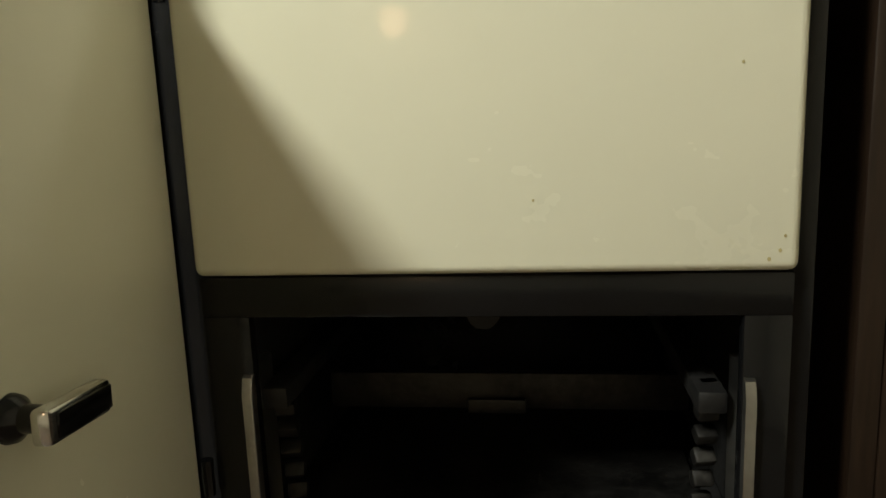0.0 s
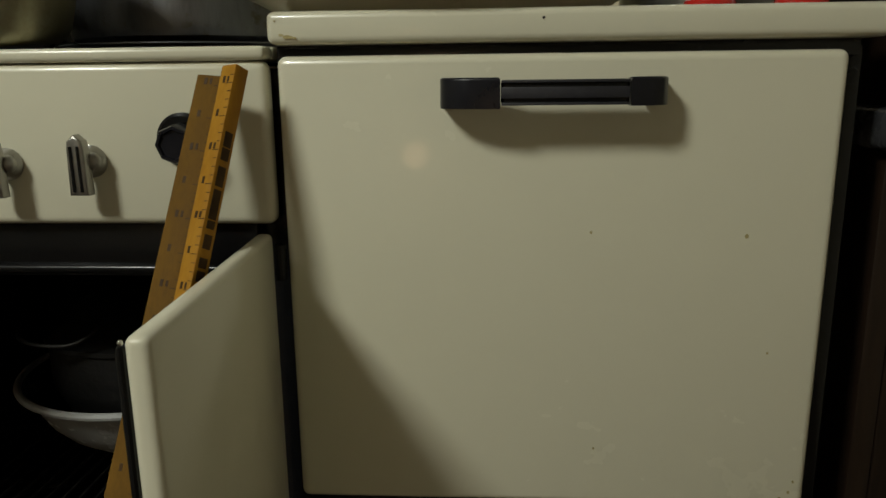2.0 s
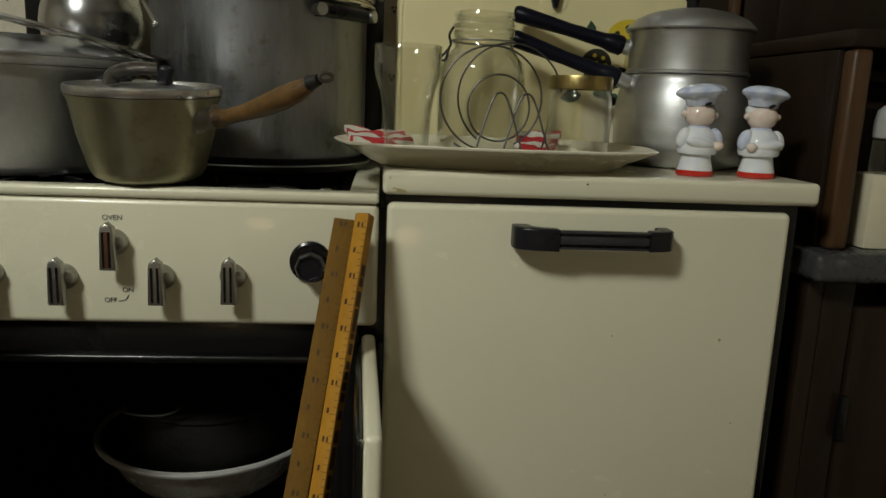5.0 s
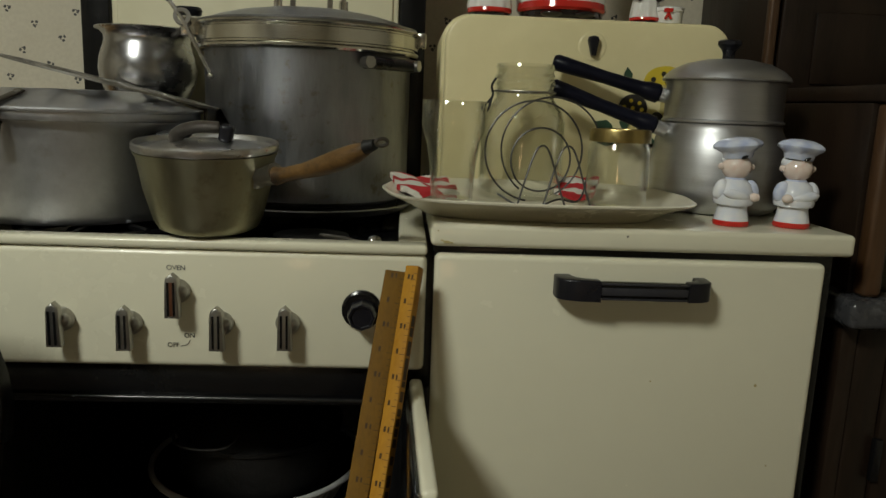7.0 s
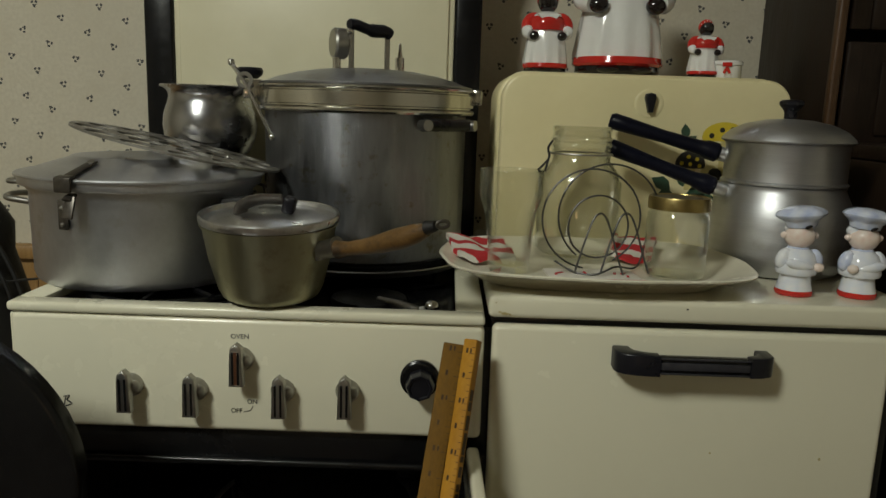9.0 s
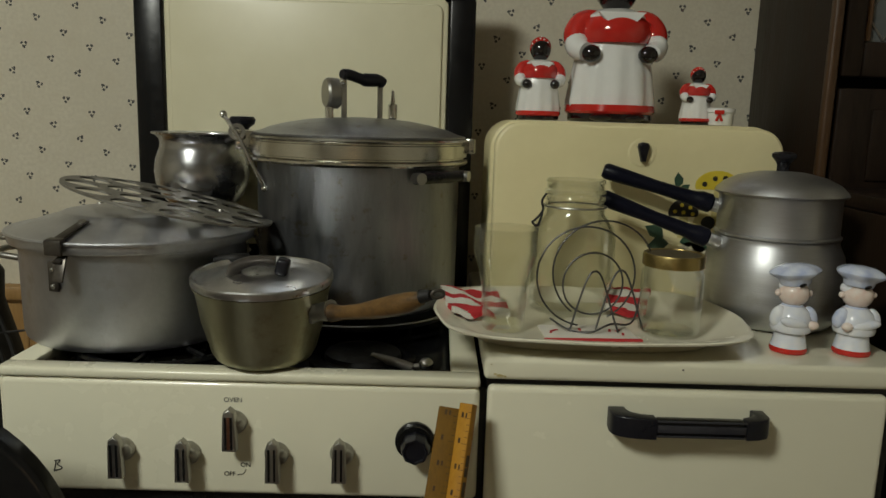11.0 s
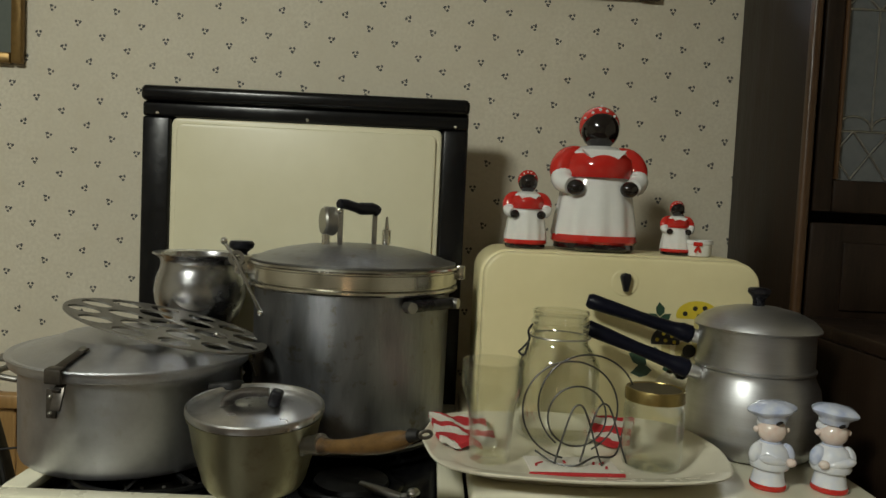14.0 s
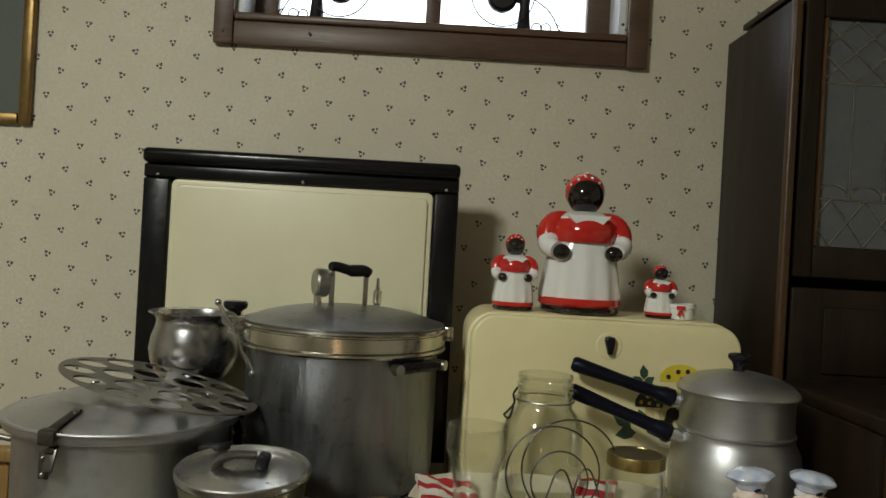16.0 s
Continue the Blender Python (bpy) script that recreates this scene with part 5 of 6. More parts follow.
def wire_lifter():
    """A coiled wire holder: spirals with looped feet."""
    o = thing("wire_holder", (0.135, 0.080, PL), "grey spiral wire jar lifter standing on the platter", "wire holder")
    cx, cy, cz = 0.128, 0.066, PL + 0.072

    def arc(x, z, y, r, a0, a1, n=30, sq=1.0, lean=0.0):
        return [(x + r * math.cos(radians(a0 + (a1 - a0) * k / n)), y + lean * k / n, z + sq * r * math.sin(radians(a0 + (a1 - a0) * k / n))) for k in range(n + 1)]
    part("outer_coil", tube(arc(cx - 0.010, cz - 0.006, cy, 0.057, 262, -60, 44, 1.0, 0.014), 0.0011, 8), WIRE, o)
    part("middle_coil", tube(arc(cx + 0.014, cz - 0.004, cy + 0.020, 0.060, 232, 8, 36, 1.0, 0.010), 0.0011, 8), WIRE, o)
    part("inner_coil", tube(arc(cx - 0.001, cz - 0.016, cy + 0.008, 0.035, 215, -150, 36, 1.05, 0.008), 0.0011, 8), WIRE, o)
    for x, y in ((cx - 0.004, cy - 0.006), (cx + 0.028, cy + 0.004)):
        part("looped_leg", tube(smooth_line([(x - 0.024, y, PL + 0.004), (x - 0.014, y + 0.003, PL + 0.04), (x - 0.004, y + 0.006, PL + 0.068), (x + 0.006, y + 0.008, PL + 0.072), (x + 0.014, y + 0.006, PL + 0.058), (x + 0.026, y + 0.002, PL + 0.02), (x + 0.032, y, PL + 0.004)], 6), 0.0012, 8), WIRE, o)
    part("base_wire", tube(smooth_line([(cx - 0.05, cy + 0.004, PL + 0.016), (cx - 0.028, cy - 0.004, PL + 0.005), (cx - 0.004, cy - 0.012, PL + 0.005), (cx + 0.02, cy, PL + 0.012), (cx + 0.05, cy + 0.02, PL + 0.010), (cx + 0.062, cy + 0.03, PL + 0.05)], 6), 0.0012, 8), WIRE, o)


tumbler()
big_jar()
small_jar()
wire_lifter()


# ---- bread box ----
def bread_box():
    x0, x1, y0, y1, z0, z1 = 0.0215, 0.4195, 0.266, 0.440, SLAB + 0.0008, 1.1610
    o = thing("bread_box", ((x0 + x1) / 2, (y0 + y1) / 2, z0), "cream tin bread box with mushroom decals on the worktop", "bread box")

    def plate(a0, a1, b0, b1, r, n=10):
        pts = [(a0, b0), (a1, b0)]
        pts += [(a1 - r + r * math.cos(t), b1 - r + r * math.sin(t)) for t in [math.pi / 2 * k / n for k in range(n + 1)]]
        pts += [(a0 + r + r * math.cos(t), b1 - r + r * math.sin(t)) for t in [math.pi / 2 + math.pi / 2 * k / n for k in range(n + 1)]]
        return pts
    flat = Matrix(((1, 0, 0, 0), (0, 0, -1, y1), (0, 1, 0, 0), (0, 0, 0, 1)))
    part("case", outline_plate(plate(x0 - 0.005, x1 + 0.002, z0, z1 + 0.003, 0.04), y1 - y0 - 0.022, flat, 0.006), BOX_CREAM, o)
    front = Matrix(((1, 0, 0, 0), (0, 0, -1, y0 + 0.0195), (0, 1, 0, 0), (0, 0, 0, 1)))
    door = part("door", outline_plate(plate(x0, x1, z0 + 0.004, z1, 0.036), 0.0195, front, 0.005), BOX_CREAM, o, "rounded drop-front door")
    kx, kz = 0.2235, 1.1265
    part("knob_plate", lathe([(0, 0), (0.020, 0), (0.018, 0.0009), (0.016, 0.0009), (0, 0.0012)], (0, 0, 0), 32, pose(kx, y0 - 0.0002, kz - 0.002, 90)), BOX_CREAM, door)
    part("latch_knob", outline_plate([(0.004, -0.014), (0.0075, 0.006), (0.006, 0.011), (0.0, 0.0125), (-0.006, 0.011), (-0.0075, 0.006), (-0.002, -0.014)], 0.010, pose(kx, y0 - 0.0012, kz, 90), 0.003), BAKELITE, door, "black teardrop latch")

    def decal(pts, cx, cz, mat_, lift=0.0004):
        part("decal", outline_plate(pts, lift, pose(cx, y0 - 0.0001, cz, 90)), mat_, door)

    def cap(rx, rz, flat_=-0.25, n=22):
        return [(rx * math.cos(t), max(flat_ * rz, rz * math.sin(t))) for t in [2 * math.pi * k / n for k in range(n)]]

    def dot(r):
        return [(r * math.cos(t), r * math.sin(t)) for t in [2 * math.pi * k / 10 for k in range(10)]]
    decal(cap(0.031, 0.021), 0.331, 1.082, YELLOW)
    for dx, dz in ((-0.018, 0.002), (-0.004, 0.010), (0.010, 0.011), (0.002, -0.001), (0.017, 0.002)):
        decal(dot(0.0036), 0.331 + dx, 1.082 + dz, INK, 0.0008)
    decal([(-0.008, 0), (0.008, 0), (0.013, -0.05), (-0.010, -0.05)], 0.335, 1.077, PALEGOLD)
    decal(cap(0.021, 0.020), 0.287, 1.043, INK)
    for dx, dz in ((-0.012, 0.002), (-0.003, 0.011), (0.009, 0.008), (0.0, 0.001), (0.013, -0.001)):
        decal(dot(0.0028), 0.287 + dx, 1.043 + dz, YELLOW, 0.0008)
    decal([(-0.006, 0), (0.006, 0), (0.009, -0.03), (-0.007, -0.03)], 0.288, 1.038, PALEGOLD)
    decal(dot(0.014), 0.315, 1.030, PALEGOLD)
    decal(dot(0.010), 0.322, 1.030, INK, 0.0008)
    leaf = [(0, 0), (0.007, 0.006), (0.008, 0.014), (0, 0.024), (-0.006, 0.014), (-0.005, 0.006)]

    def leaf_at(cx, cz, turn, s):
        c, sn = math.cos(radians(turn)), math.sin(radians(turn))
        decal([(s * (x * c - y * sn), s * (x * sn + y * c)) for x, y in leaf], cx, cz, LEAFGREEN)
    for cx_, cz_, tn, s in ((0.277, 1.078, 5, 0.9), (0.277, 1.072, -55, 0.8), (0.276, 1.070, 50, 0.8), (0.262, 1.008, 60, 1.3), (0.270, 1.000, 100, 1.3), (0.285, 1.002, -70, 1.4), (0.300, 1.000, -100, 1.2), (0.280, 1.012, 20, 1.0), (0.31, 1.01, -30, 1.0)):
        leaf_at(cx_, cz_, tn, s)
    decal([(0.030 * math.cos(t), 0.036 * math.sin(t)) for t in [2 * math.pi * k / 24 for k in range(24)]], 0.302, 0.967, PALECREAM)
    return z1 + 0.003


BOX_TOP = bread_box()


# ---- steamer pot ----
def double_boiler():
    cx, cy, z = 0.3820, 0.185, SLAB + 0.0008
    o = thing("double_boiler", (cx, cy, z), "spun aluminium double boiler with black handles, on the worktop", "pot")
    part("lower_pot", lathe([(0.0000, 0), (0.0644, 0), (0.0737, 0.004), (0.0823, 0.014), (0.0852, 0.03), (0.0852, 0.070), (0.0821, 0.092), (0.0766, 0.103), (0.0742, 0.109), (0.0750, 0.112), (0.0727, 0.1135), (0.0690, 0.10), (0.0000, 0.01)], (cx, cy, z), 72), ALU_SPUN, o)
    part("upper_pan", lathe([(0.0644, 0.1140), (0.0760, 0.1140), (0.0764, 0.1165), (0.0737, 0.1185), (0.0732, 0.161), (0.0750, 0.165), (0.0718, 0.165), (0.0681, 0.119), (0.0000, 0.117)], (cx, cy, z), 72), ALU_SPUN, o)
    lid = part("lid", lathe([(0.0727, 0.1655), (0.0788, 0.166), (0.0796, 0.168), (0.0773, 0.172), (0.0689, 0.180), (0.0526, 0.1880), (0.0287, 0.1935), (0.0000, 0.1955)], (cx, cy, z), 72), ALU_SPUN, o, "domed lid")
    part("knob", lathe([(0, 0), (0.008, 0), (0.008, 0.008), (0.010, 0.012), (0.0155, 0.018), (0.0155, 0.022), (0.012, 0.024), (0, 0.025)], (cx, cy, z + 0.1945), 8), BAKELITE, lid, "black knob")
    for tip, base in (((0.165, 0.236, 1.101), (0.321, 0.205, 1.0585)), ((0.158, 0.208, 1.068), (0.309, 0.178, 1.0155))):
        a, b = Vector(base), Vector(tip)
        d = b - a
        part("ferrule", tube([a + d * -0.07, a + d * 0.10], [0.0085, 0.0095], 14), ALU_SPUN, o, "aluminium socket")
        part("handle", tube([a + d * t for t in (0.10, 0.12, 0.20, 0.24, 0.28, 0.55, 0.85, 0.97, 1.0)], [0.009, 0.0125, 0.0125, 0.0105, 0.0095, 0.0085, 0.0105, 0.011, 0.008], 16), BLUEBLACK, o, "dark turned handle")


double_boiler()


# ---- ceramic figures, as plain shapes ----
def cook_figure(x, y, s):
    """s: +1 or -1, the side to which the arms fold."""
    z = SLAB + 0.0006
    hat = lathe([(0.0155, 0.0770), (0.0165, 0.0785), (0.0175, 0.0830), (0.0215, 0.0865), (0.0255, 0.0890), (0.0268, 0.0915), (0.0255, 0.0940), (0.0215, 0.0968), (0.0140, 0.0995), (0, 0.1010)], (0, 0, 0), 48)
    for v in hat.verts:
        a = math.atan2(v.co.y, v.co.x)
        g = 1 + (0.055 * math.cos(6 * a + s) if v.co.z > 0.085 else 0.0)
        v.co = Vector((v.co.x * g, v.co.y * g * 0.85, v.co.z))
    hat.transform(Matrix.Translation((x, y, z)) @ pose(0, 0, 0.084, 0, s * -6, 0) @ Matrix.Translation((0, 0, -0.084)))
    pieces = [
        (lathe([(0, 0), (0.0198, 0), (0.0207, 0.003), (0.0198, 0.0060), (0, 0.0060)], (x, y, z), 28), GLAZE_RED),
        (lathe([(0, 0.0055), (0.0195, 0.0060), (0.0178, 0.013), (0.0165, 0.021), (0.0170, 0.025), (0, 0.026)], (x, y, z), 28), GLAZE_COAT),
        (lathe([(0, 0.0235), (0.021, 0.024), (0.0225, 0.028), (0.0205, 0.040), (0.0175, 0.048), (0.010, 0.054), (0, 0.055)], (x, y, z), 28), GLAZE_COAT),
        (ball((x, y, z + 0.0665), 0.0165, 0.0160, 0.0148), GLAZE_SKIN),
        (ball((x + s * 0.001, y + 0.004, z + 0.0735), 0.0165, 0.0135, 0.010), GLAZE_COAT),
        (hat, GLAZE_BLUE),
        (lathe([(0.0105, 0.0515), (0.0118, 0.053), (0.0105, 0.0548)], (x, y, z), 24), GLAZE_BLUE),
        (ball((x + 0.002, y - 0.0148, z + 0.0785), 0.0042, 0.0022, 0.0019, (0, -22, 0)), GLAZE_BLACK),
        (ball((x - s * 0.018, y - 0.004, z + 0.041), 0.0075, 0.008, 0.012, (0, s * 18, 0)), GLAZE_COAT),
        (ball((x + s * 0.019, y - 0.004, z + 0.041), 0.0075, 0.008, 0.012, (0, -s * 18, 0)), GLAZE_BLUE),
        (ball((x - s * 0.004, y - 0.017, z + 0.036), 0.016, 0.0065, 0.006, (0, s * 10, 0)), GLAZE_COAT),
        (ball((x + s * 0.017, y - 0.017, z + 0.034), 0.006, 0.0055, 0.005), GLAZE_SKIN),
        (ball((x + 0.0175, y, z + 0.067), 0.004, 0.004, 0.004, u=10, v=8), GLAZE_SKIN),
        (ball((x - 0.0175, y, z + 0.067), 0.004, 0.004, 0.004, u=10, v=8), GLAZE_SKIN),
    ]
    return pieces, (x, y, z)


for fx, fy_, s, lab in ((0.3485, 0.052, 1, "glazed ceramic cook shaker in white with a red base"), (0.4195, 0.050, -1, "glazed ceramic cook shaker with a pale blue hat and red base")):
    pcs, at = cook_figure(fx, fy_, s)
    figure("cook_shaker", pcs, at, lab, "figurine", "cook shakers on the worktop")


def aproned_figure(x, y, h, wide):
    """A glazed apron-wearing figure of height h."""
    z = BOX_TOP + 0.0006
    k = h / 0.22
    w = wide

    def L(prof):
        return lathe([(r * w, q * k) for r, q in prof], (x, y, z), 44)
    fold = lathe([(0, 0.021 * k), (0.0575 * w, 0.021 * k), (0.058 * w, 0.030 * k), (0.052 * w, 0.075 * k), (0.046 * w, 0.112 * k), (0.044 * w, 0.118 * k), (0, 0.12 * k)], (x, y, z), 72)
    for v in fold.verts:
        d = Vector((v.co.x - x, v.co.y - y, 0))
        a = math.atan2(d.y, d.x)
        g = 1 + 0.05 * math.sin(a * 11 + 0.7) * max(0.0, 1 - (v.co.z - z) / (0.12 * k))
        v.co.x, v.co.y = x + d.x * g, y + d.y * g * 0.86
    pieces = [
        (L([(0, 0), (0.053, 0), (0.056, 0.004), (0.055, 0.012), (0, 0.013)]), GLAZE_BLACK),
        (L([(0, 0.0115), (0.057, 0.0115), (0.060, 0.015), (0.0585, 0.024), (0, 0.025)]), GLAZE_RED),
        (fold, GLAZE_WHITE),
        (L([(0, 0.108), (0.046, 0.110), (0.049, 0.122), (0.047, 0.138), (0.036, 0.150), (0, 0.153)]), GLAZE_RED),
        (L([(0, 0.142), (0.040, 0.144), (0.039, 0.149), (0.026, 0.158), (0, 0.160)]), GLAZE_WHITE),
        (outline_plate([(q * w, r * k) for q, r in ((-0.03, 0.010), (-0.016, -0.006), (-0.008, 0.0), (0, -0.010), (0.008, 0.0), (0.016, -0.006), (0.03, 0.010))], 0.006 * k, pose(x, y - 0.037 * w, z + 0.140 * k, 78)), GLAZE_WHITE),
        (ball((x, y - 0.003 * w, z + 0.184 * k), 0.0265 * w, 0.026 * w, 0.030 * k), GLAZE_BLACK),
        (ball((x, y + 0.004 * w, z + 0.190 * k), 0.0285 * w, 0.028 * w, 0.031 * k), GLAZE_RED),
    ]
    for a, q in ((-2.2, 0.208), (-1.75, 0.213), (-1.3, 0.211), (-0.9, 0.204), (-2.6, 0.200), (-1.57, 0.2195)):
        h = math.sqrt(max(0.0, 1 - ((q - 0.190) / 0.031) ** 2)) * 0.0282 * w
        pieces.append((ball((x + h * math.cos(a), y + 0.004 * w + h * math.sin(a), z + q * k), 0.0022 * w, 0.0022 * w, 0.0022 * k, u=8, v=6), GLAZE_WHITE))
    for s in (-1, 1):
        pieces += [
            (tube(smooth_line([(x + s * 0.020 * w, y, z + 0.149 * k), (x + s * 0.040 * w, y - 0.003 * w, z + 0.141 * k), (x + s * 0.0510 * w, y - 0.007 * w, z + 0.125 * k), (x + s * 0.0515 * w, y - 0.013 * w, z + 0.110 * k)], 4), [w * r for r in (0.008, 0.011, 0.013, 0.0145, 0.016, 0.0168, 0.0172, 0.0172, 0.0170, 0.0165, 0.0160, 0.0155, 0.0150)], 16), GLAZE_RED),
            (tube(smooth_line([(x + s * 0.0515 * w, y - 0.013 * w, z + 0.112 * k), (x + s * 0.0500 * w, y - 0.022 * w, z + 0.102 * k), (x + s * 0.0420 * w, y - 0.034 * w, z + 0.097 * k)], 4), [w * r for r in (0.0152, 0.0158, 0.0158, 0.0152, 0.0145, 0.0138, 0.013, 0.0122, 0.0115)], 16), GLAZE_WHITE),
            (ball((x + s * 0.036 * w, y - 0.040 * w, z + 0.094 * k), 0.0125 * w, 0.010 * w, 0.012 * k), GLAZE_BLACK),
            (ball((x + s * 0.020 * w, y - 0.046 * w, z + 0.006 * k), 0.016 * w, 0.014 * w, 0.006 * k), GLAZE_BLACK),
        ]
    return pieces, (x, y, z)


for fx, fy_, hh, ww, nm, lab, cat in ((0.194, 0.355, 0.220, 1.10, "cookie_jar", "large glazed aproned cookie jar in red and white", "cookie jar"),
                                      (0.0868, 0.342, 0.118, 0.55, "aproned_shaker", "glazed ceramic aproned shaker in red and white on the bread box", "figurine"),
                                      (0.3150, 0.336, 0.082, 0.385, "aproned_shaker", "small glazed ceramic aproned shaker beside a white tub", "figurine")):
    pcs, at = aproned_figure(fx, fy_, hh, ww)
    figure(nm, pcs, at, lab, cat, "ceramic set on the bread box")
tub = thing("toothpick_tub", (0.3475, 0.328, BOX_TOP), "small white glazed tub with red bow on bread box", "tub")
part("tub", lathe([(0, 0.0006), (0.018, 0.0006), (0.0195, 0.003), (0.0195, 0.018), (0.0212, 0.019), (0.0212, 0.024), (0.019, 0.025), (0.0175, 0.022), (0.0175, 0.006), (0, 0.006)], (0.3475, 0.328, BOX_TOP), 36), GLAZE_WHITE, tub)
part("bow", joined(obox(pose(0.3400, 0.3075, BOX_TOP + 0.019, 0, 0, -15), 0.013, 0.003, 0.006, 0.001), obox(pose(0.3380, 0.3075, BOX_TOP + 0.011, 0, 25, -15), 0.004, 0.003, 0.010, 0.001), obox(pose(0.3420, 0.3070, BOX_TOP + 0.011, 0, -25, -15), 0.004, 0.003, 0.010, 0.001)), GLAZE_RED, tub, "red bow")


# ---- hutch at the side ----
HX = 0.504
hut = thing("hutch", (0.9, 0.4, 0), "dark oak hutch with leaded glass doors and a dark marbled top", "hutch")
HF = 0.338
part("side_panel", box(HX, HX + 0.020, HF + 0.012, 0.61, 0.835, 1.677, 0.002), DARKWOOD, hut)
# front edge paler than the panel, its highlight put into the colour
part("side_stile", box(HX - 0.003, HX + 0.012, HF - 0.004, HF + 0.0115, 0.835, 1.677, 0.005, 3), EDGEWOOD, hut, "rounded front edge, paler for its highlight")
part("hutch_top", box(HX + 0.0205, 1.47, HF + 0.002, 0.597, 1.700, 1.712, 0.003), DARKWOOD, hut)
part("hutch_back", box(HX + 0.021, 1.47, 0.598, 0.61, 0.835, 1.69, 0.002), DARKWOOD, hut)
dz0, dzm, dz1 = 1.06, 1.240, 1.695


def hutch_door(x0, x1):
    yf = HF + 0.004
    d = part("glass_door", box(x0, x0 + 0.029, yf, yf + 0.02, dzm, dz1, 0.004), DARKWOOD, hut, "dark oak glazed door")
    part("door_stile", box(x1 - 0.045, x1, yf, yf + 0.02, dzm, dz1, 0.004), DARKWOOD, d)
    part("door_rail", box(x0 + 0.0295, x1 - 0.0455, yf, yf + 0.02, dzm, dzm + 0.05, 0.004), DARKWOOD, d)
    part("door_rail", box(x0 + 0.0295, x1 - 0.0455, yf, yf + 0.02, dz1 - 0.045, dz1, 0.004), DARKWOOD, d)
    gx0, gx1, gz0, gz1 = x0 + 0.0306, x1 - 0.0456, dzm + 0.0505, dz1 - 0.0455
    # paler strip for the highlight along the pane's edge
    part("bead", box(gx0 - 0.0002, gx0 + 0.0045, yf - 0.002, yf + 0.0095, gz0, gz1, 0.0015), EDGEWOOD, d, "glazing bead, paler for its highlight")
    part("leaded_pane", box(gx0, gx1, yf + 0.010, yf + 0.014, gz0, gz1, 0), LEADED, d, "grey obscure glass")
    wdt = (gx1 - gx0) / 6
    cames = []
    for k in range(7):
        xa = gx0 + wdt * k
        cames.append(tube([(xa, yf + 0.009, gz0 + 0.075), (xa, yf + 0.009, gz1 - 0.10)], 0.0016, 6))
        for s in (-1, 1):
            cames.append(tube([(max(gx0, min(gx1, xa)), yf + 0.009, gz0 + 0.04), (max(gx0, min(gx1, xa + s * wdt / 2)), yf + 0.009, gz0 + 0.002)], 0.0016, 6))
            cames.append(tube([(max(gx0, min(gx1, xa + s * wdt / 2)), yf + 0.009, gz0 + 0.075), (max(gx0, min(gx1, xa)), yf + 0.009, gz0 + 0.04)], 0.0016, 6))
            cames.append(tube([(xa, yf + 0.009, gz1 - 0.10), (max(gx0, min(gx1, xa + s * wdt)), yf + 0.009, gz1 - 0.05)], 0.0016, 6))
            cames.append(tube([(max(gx0, min(gx1, xa + s * wdt)), yf + 0.009, gz1 - 0.05), (xa, yf + 0.009, gz1 - 0.002)], 0.0016, 6))
        if k < 6:
            cames.append(tube([(xa + wdt / 2 + wdt / 2 * math.cos(t), yf + 0.009, gz0 + 0.078 + 0.02 * math.sin(t)) for t in [math.pi * j / 8 for j in range(9)]], 0.0016, 6))
    cames.append(tube([(gx0, yf + 0.009, gz0 + 0.075), (gx1, yf + 0.009, gz0 + 0.075)], 0.0016, 6))
    cames.append(tube([(gx0, yf + 0.009, gz1 - 0.10), (gx1, yf + 0.009, gz1 - 0.10)], 0.0016, 6))
    part("lead_came", joined(*cames), STEEL, d, "lead strips")
    low = part("drawer_front", joined(box(x0, x1, yf, yf + 0.02, dz0, dzm - 0.016, 0.004)), DARKWOOD, hut)
    part("raised_panel", box(x0 + 0.05, x1 - 0.05, yf - 0.005, yf - 0.0002, dz0 + 0.03, dzm - 0.045, 0.003), DARKWOOD, low)


hutch_door(HX + 0.020, 0.93)
hutch_door(0.935, 1.36)
part("niche_side", box(HX, HX + 0.020, 0.06, HF + 0.008, 0.835, dz0 - 0.001, 0.002), DARKWOOD, hut)
part("niche_post", box(HX + 0.004, HX + 0.028, 0.036, 0.0595, 0.835, dz0 - 0.001, 0.006, 3), EDGEWOOD, hut, "paler oak corner post")
part("niche_top", box(HX, 1.47, 0.036, HF - 0.006, dz0, dz0 + 0.02, 0.004), DARKWOOD, hut)
part("hutch_bottom", box(HX + 0.021, 1.47, HF + 0.026, 0.597, dz0 - 0.02, dz0 - 0.001, 0.002), DARKWOOD, hut)
part("marbled_top", box(0.486, 1.48, 0.015, 0.612, 0.800, 0.8345, 0.009, 4), STONE, hut, "dark marbled worktop")
part("base_side", box(0.500, 0.52, 0.05, 0.61, 0.06, 0.7995, 0.002), DARKWOOD, hut)
part("base_front", box(0.5205, 0.56, 0.05, 0.07, 0.06, 0.7995, 0.003), DARKWOOD, hut)
bd = part("base_door", box(0.562, 0.98, 0.046, 0.066, 0.08, 0.765, 0.004), DARKWOOD, hut)
part("raised_panel", box(0.632, 0.91, 0.041, 0.0458, 0.14, 0.70, 0.003), DARKWOOD, bd)
part("base_hinge", box(0.556, 0.566, 0.040, 0.049, 0.60, 0.655, 0.001), BLACK, hut)
part("base_body", box(0.985, 1.48, 0.05, 0.61, 0.06, 0.7995, 0.003), DARKWOOD, hut)

# in the open niche of the hutch
nz = 0.8352
card = thing("recipe_card_box", (0.59, 0.075, nz), "cream card box standing on the marbled top", "box")
part("box", box(0.5600, 0.6250, 0.050, 0.105, nz, nz + 0.086, 0.002), CARD, card)
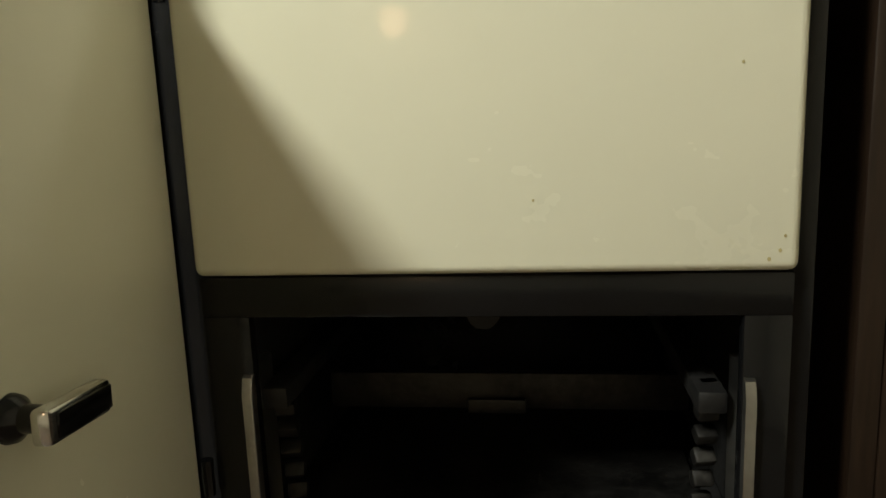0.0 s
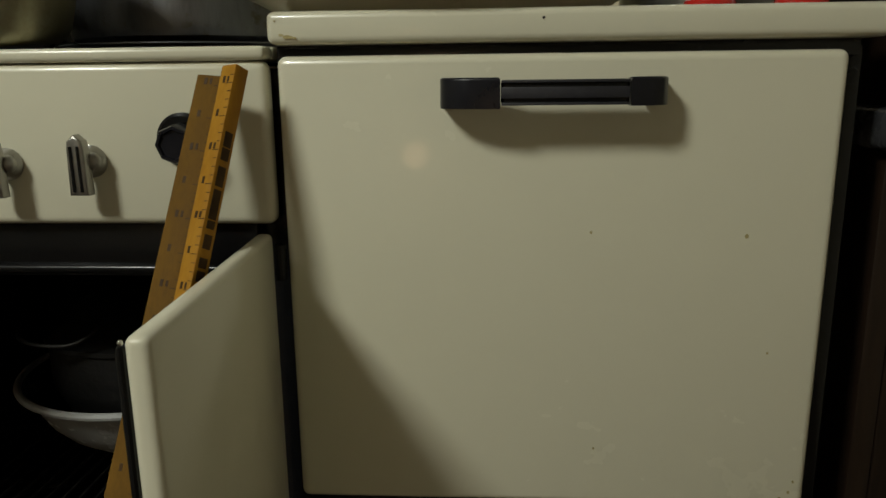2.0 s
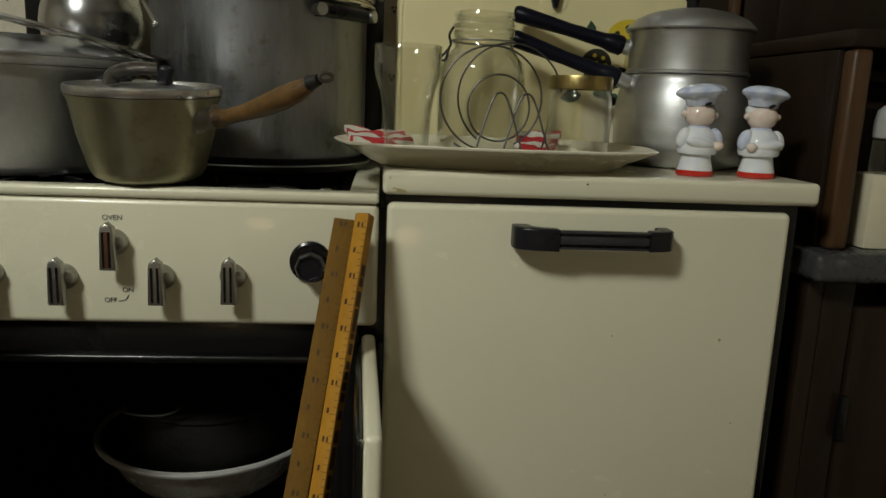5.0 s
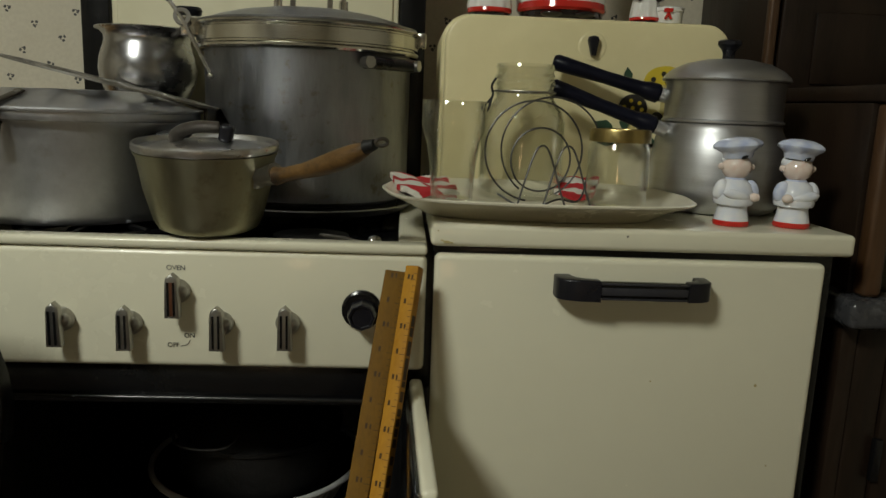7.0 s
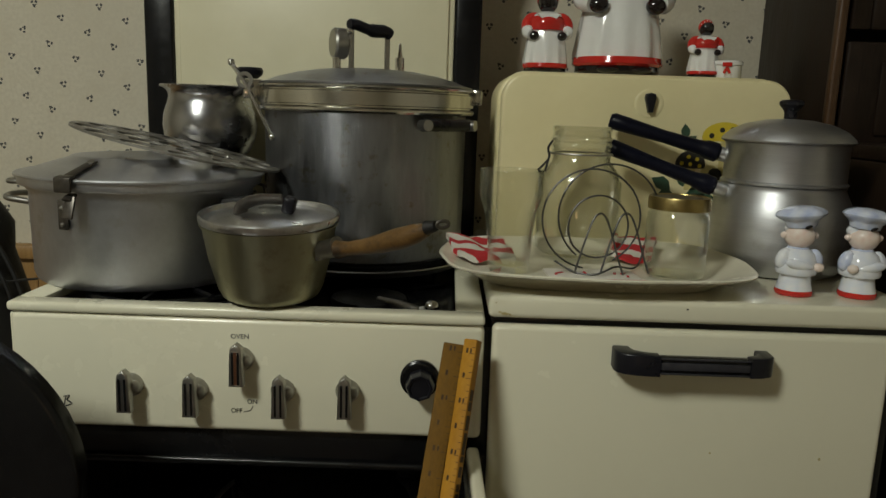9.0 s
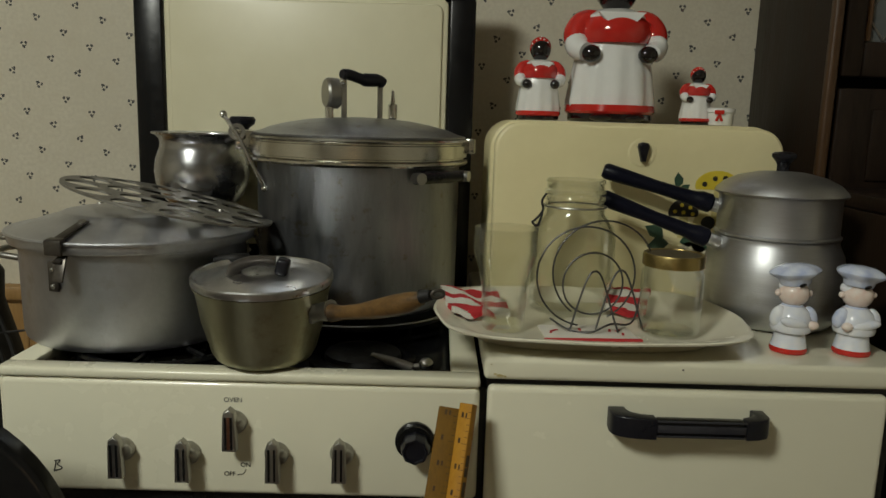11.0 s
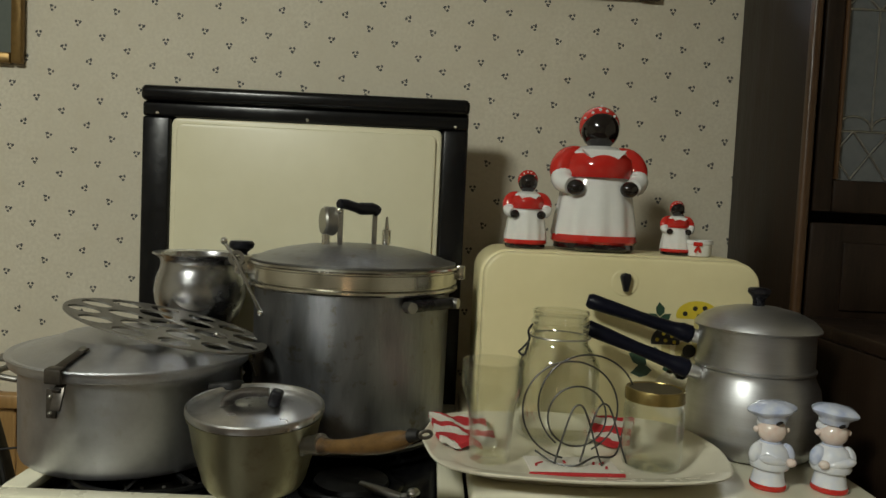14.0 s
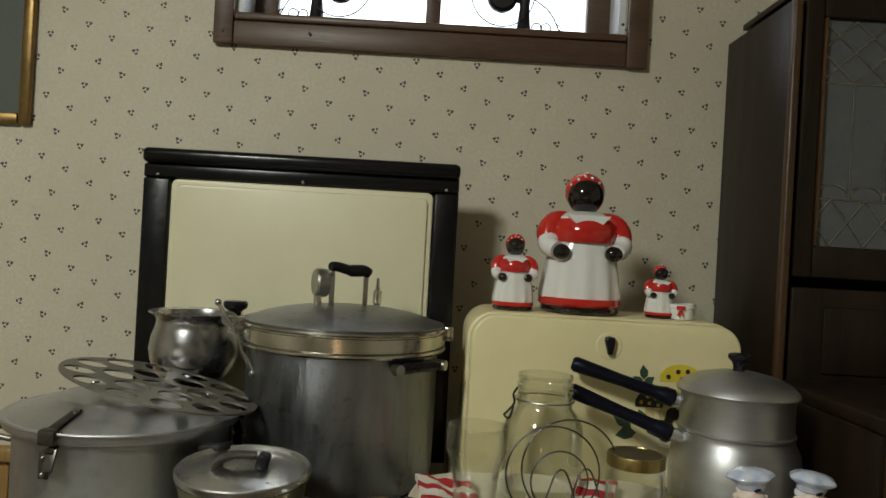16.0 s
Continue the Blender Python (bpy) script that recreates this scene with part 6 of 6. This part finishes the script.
jarn = thing("glass_shaker", (0.581, 0.070, nz + 0.0865), "ribbed glass shaker with a white domed cap on a card box", "shaker")


# ---- dark bow-backed chair in the foreground ----
def chair():
    cx, cy, cz, R = -0.524, -0.15, 0.760, 0.152
    o = thing("bow_back_chair", (cx, cy - 0.2, 0), "black painted bow-back wooden chair before the range", "chair")
    arc = [(R * math.cos(math.pi * k / 28), cz + R * math.sin(math.pi * k / 28)) for k in range(29)]
    part("crest", outline_plate(arc + [(-R + 0.004, cz - 0.03), (-0.10, cz - 0.042), (0.10, cz - 0.042), (R - 0.004, cz - 0.03)], 0.020, pose(cx, cy + 0.010, 0, 90), 0.006), BLACK, o)
    for dx in (-0.135, -0.07, 0.0, 0.07, 0.135):
        part("spindle", tube([(cx + dx, cy, cz - 0.03), (cx + dx * 0.9, cy - 0.05, 0.455)], 0.010 if abs(dx) > 0.1 else 0.007, 12), DARKWOOD if abs(dx) > 0.1 else BLACK, o)
    part("seat", lathe([(0, 0), (0.17, 0), (0.185, 0.012), (0.18, 0.028), (0, 0.024)], (cx, cy - 0.2, 0.43), 40), BLACK, o)
    for dx, dy in ((-0.12, -0.08), (0.12, -0.08), (-0.12, -0.32), (0.12, -0.32)):
        part("leg", tube([(cx + dx, cy + dy, 0.432), (cx + dx * 1.25, cy - 0.2 + (dy + 0.2) * 1.25, 0.0)], 0.014, 12), BLACK, o)


chair()


def wire_stand():
    """A black iron kettle with thin bent rods beside the range."""
    cx, cy = -0.715, 0.30
    st = thing("plant_stand", (cx, cy, 0), "black iron stand with bent rods beside the range", "stand")
    part("top", lathe([(0, 0.60), (0.10, 0.60), (0.105, 0.606), (0.10, 0.612), (0, 0.612)], (cx, cy, 0), 36), BLACK_DULL, st)
    for a in (0.5, 2.6, 4.7):
        part("leg", tube([(cx + 0.07 * math.cos(a), cy + 0.07 * math.sin(a), 0.602), (cx + 0.12 * math.cos(a), cy + 0.12 * math.sin(a), 0)], 0.008, 8), BLACK_DULL, st)
    k = thing("iron_kettle", (cx, cy, 0.6125), "black iron kettle with thin bent wire handles on a stand", "kettle")
    part("body", lathe([(0, 0), (0.05, 0), (0.072, 0.05), (0.078, 0.12), (0.062, 0.20), (0.045, 0.27), (0.047, 0.31), (0.03, 0.34), (0, 0.345)], (cx - 0.02, cy, 0.6125), 40), BLACK_DULL, k)
    part("wire_handle", tube(smooth_line([(cx - 0.02, cy - 0.045, 0.93), (cx + 0.028, cy - 0.05, 0.91), (cx + 0.062, cy - 0.05, 0.84), (cx + 0.075, cy - 0.05, 0.76), (cx + 0.05, cy - 0.03, 0.70)], 8), 0.0032, 8), BLACK_DULL, k)
    part("wire_handle", tube(smooth_line([(cx - 0.03, cy - 0.05, 0.90), (cx + 0.03, cy - 0.055, 0.875), (cx + 0.058, cy - 0.055, 0.80), (cx + 0.062, cy - 0.05, 0.74), (cx + 0.04, cy - 0.03, 0.70)], 8), 0.0026, 8), BLACK_DULL, k)
    part("wire_tie", tube([(cx + 0.0, cy - 0.055, 0.842), (cx + 0.09, cy - 0.05, 0.853)], 0.0018, 6), BLACK_DULL, k)


wire_stand()
jz = nz + 0.0865
part("jar", lathe([(0, 0), (0.010, 0), (0.0125, 0.003), (0.0132, 0.012), (0.0130, 0.036), (0.0120, 0.040), (0, 0.040)], (0.581, 0.070, jz), 24), GLASS, jarn)
part("cap", lathe([(0.0125, 0.0405), (0.0140, 0.042), (0.0142, 0.060), (0.0120, 0.072), (0.006, 0.078), (0, 0.079)], (0.581, 0.070, jz), 28), WHITE_ENAMEL, jarn, "white domed cap")
for jx, jy, jh in ((0.690, 0.210, 0.120), (0.765, 0.250, 0.135)):
    j = thing("spice_jar", (jx, jy, nz), "glass spice jar with a dark lid on the marbled top", "jar", "spice jars in the hutch")
    part("jar", lathe([(0, 0.0003), (0.024, 0.0003), (0.026, 0.004), (0.026, jh - 0.02), (0.020, jh - 0.006), (0.020, jh), (0.018, jh), (0.018, jh - 0.008), (0.024, jh - 0.022), (0.024, 0.006), (0, 0.005)], (jx, jy, nz), 28), GLASS, j)
    part("lid", lathe([(0, jh + 0.0005), (0.022, jh + 0.0005), (0.022, jh + 0.014), (0.020, jh + 0.016), (0, jh + 0.016)], (jx, jy, nz), 28), BAKELITE, j, "dark lid")
part("niche_shelf", box(HX + 0.15, 1.46, 0.45, 0.597, 1.0, 1.012, 0.002), EDGEWOOD, hut)
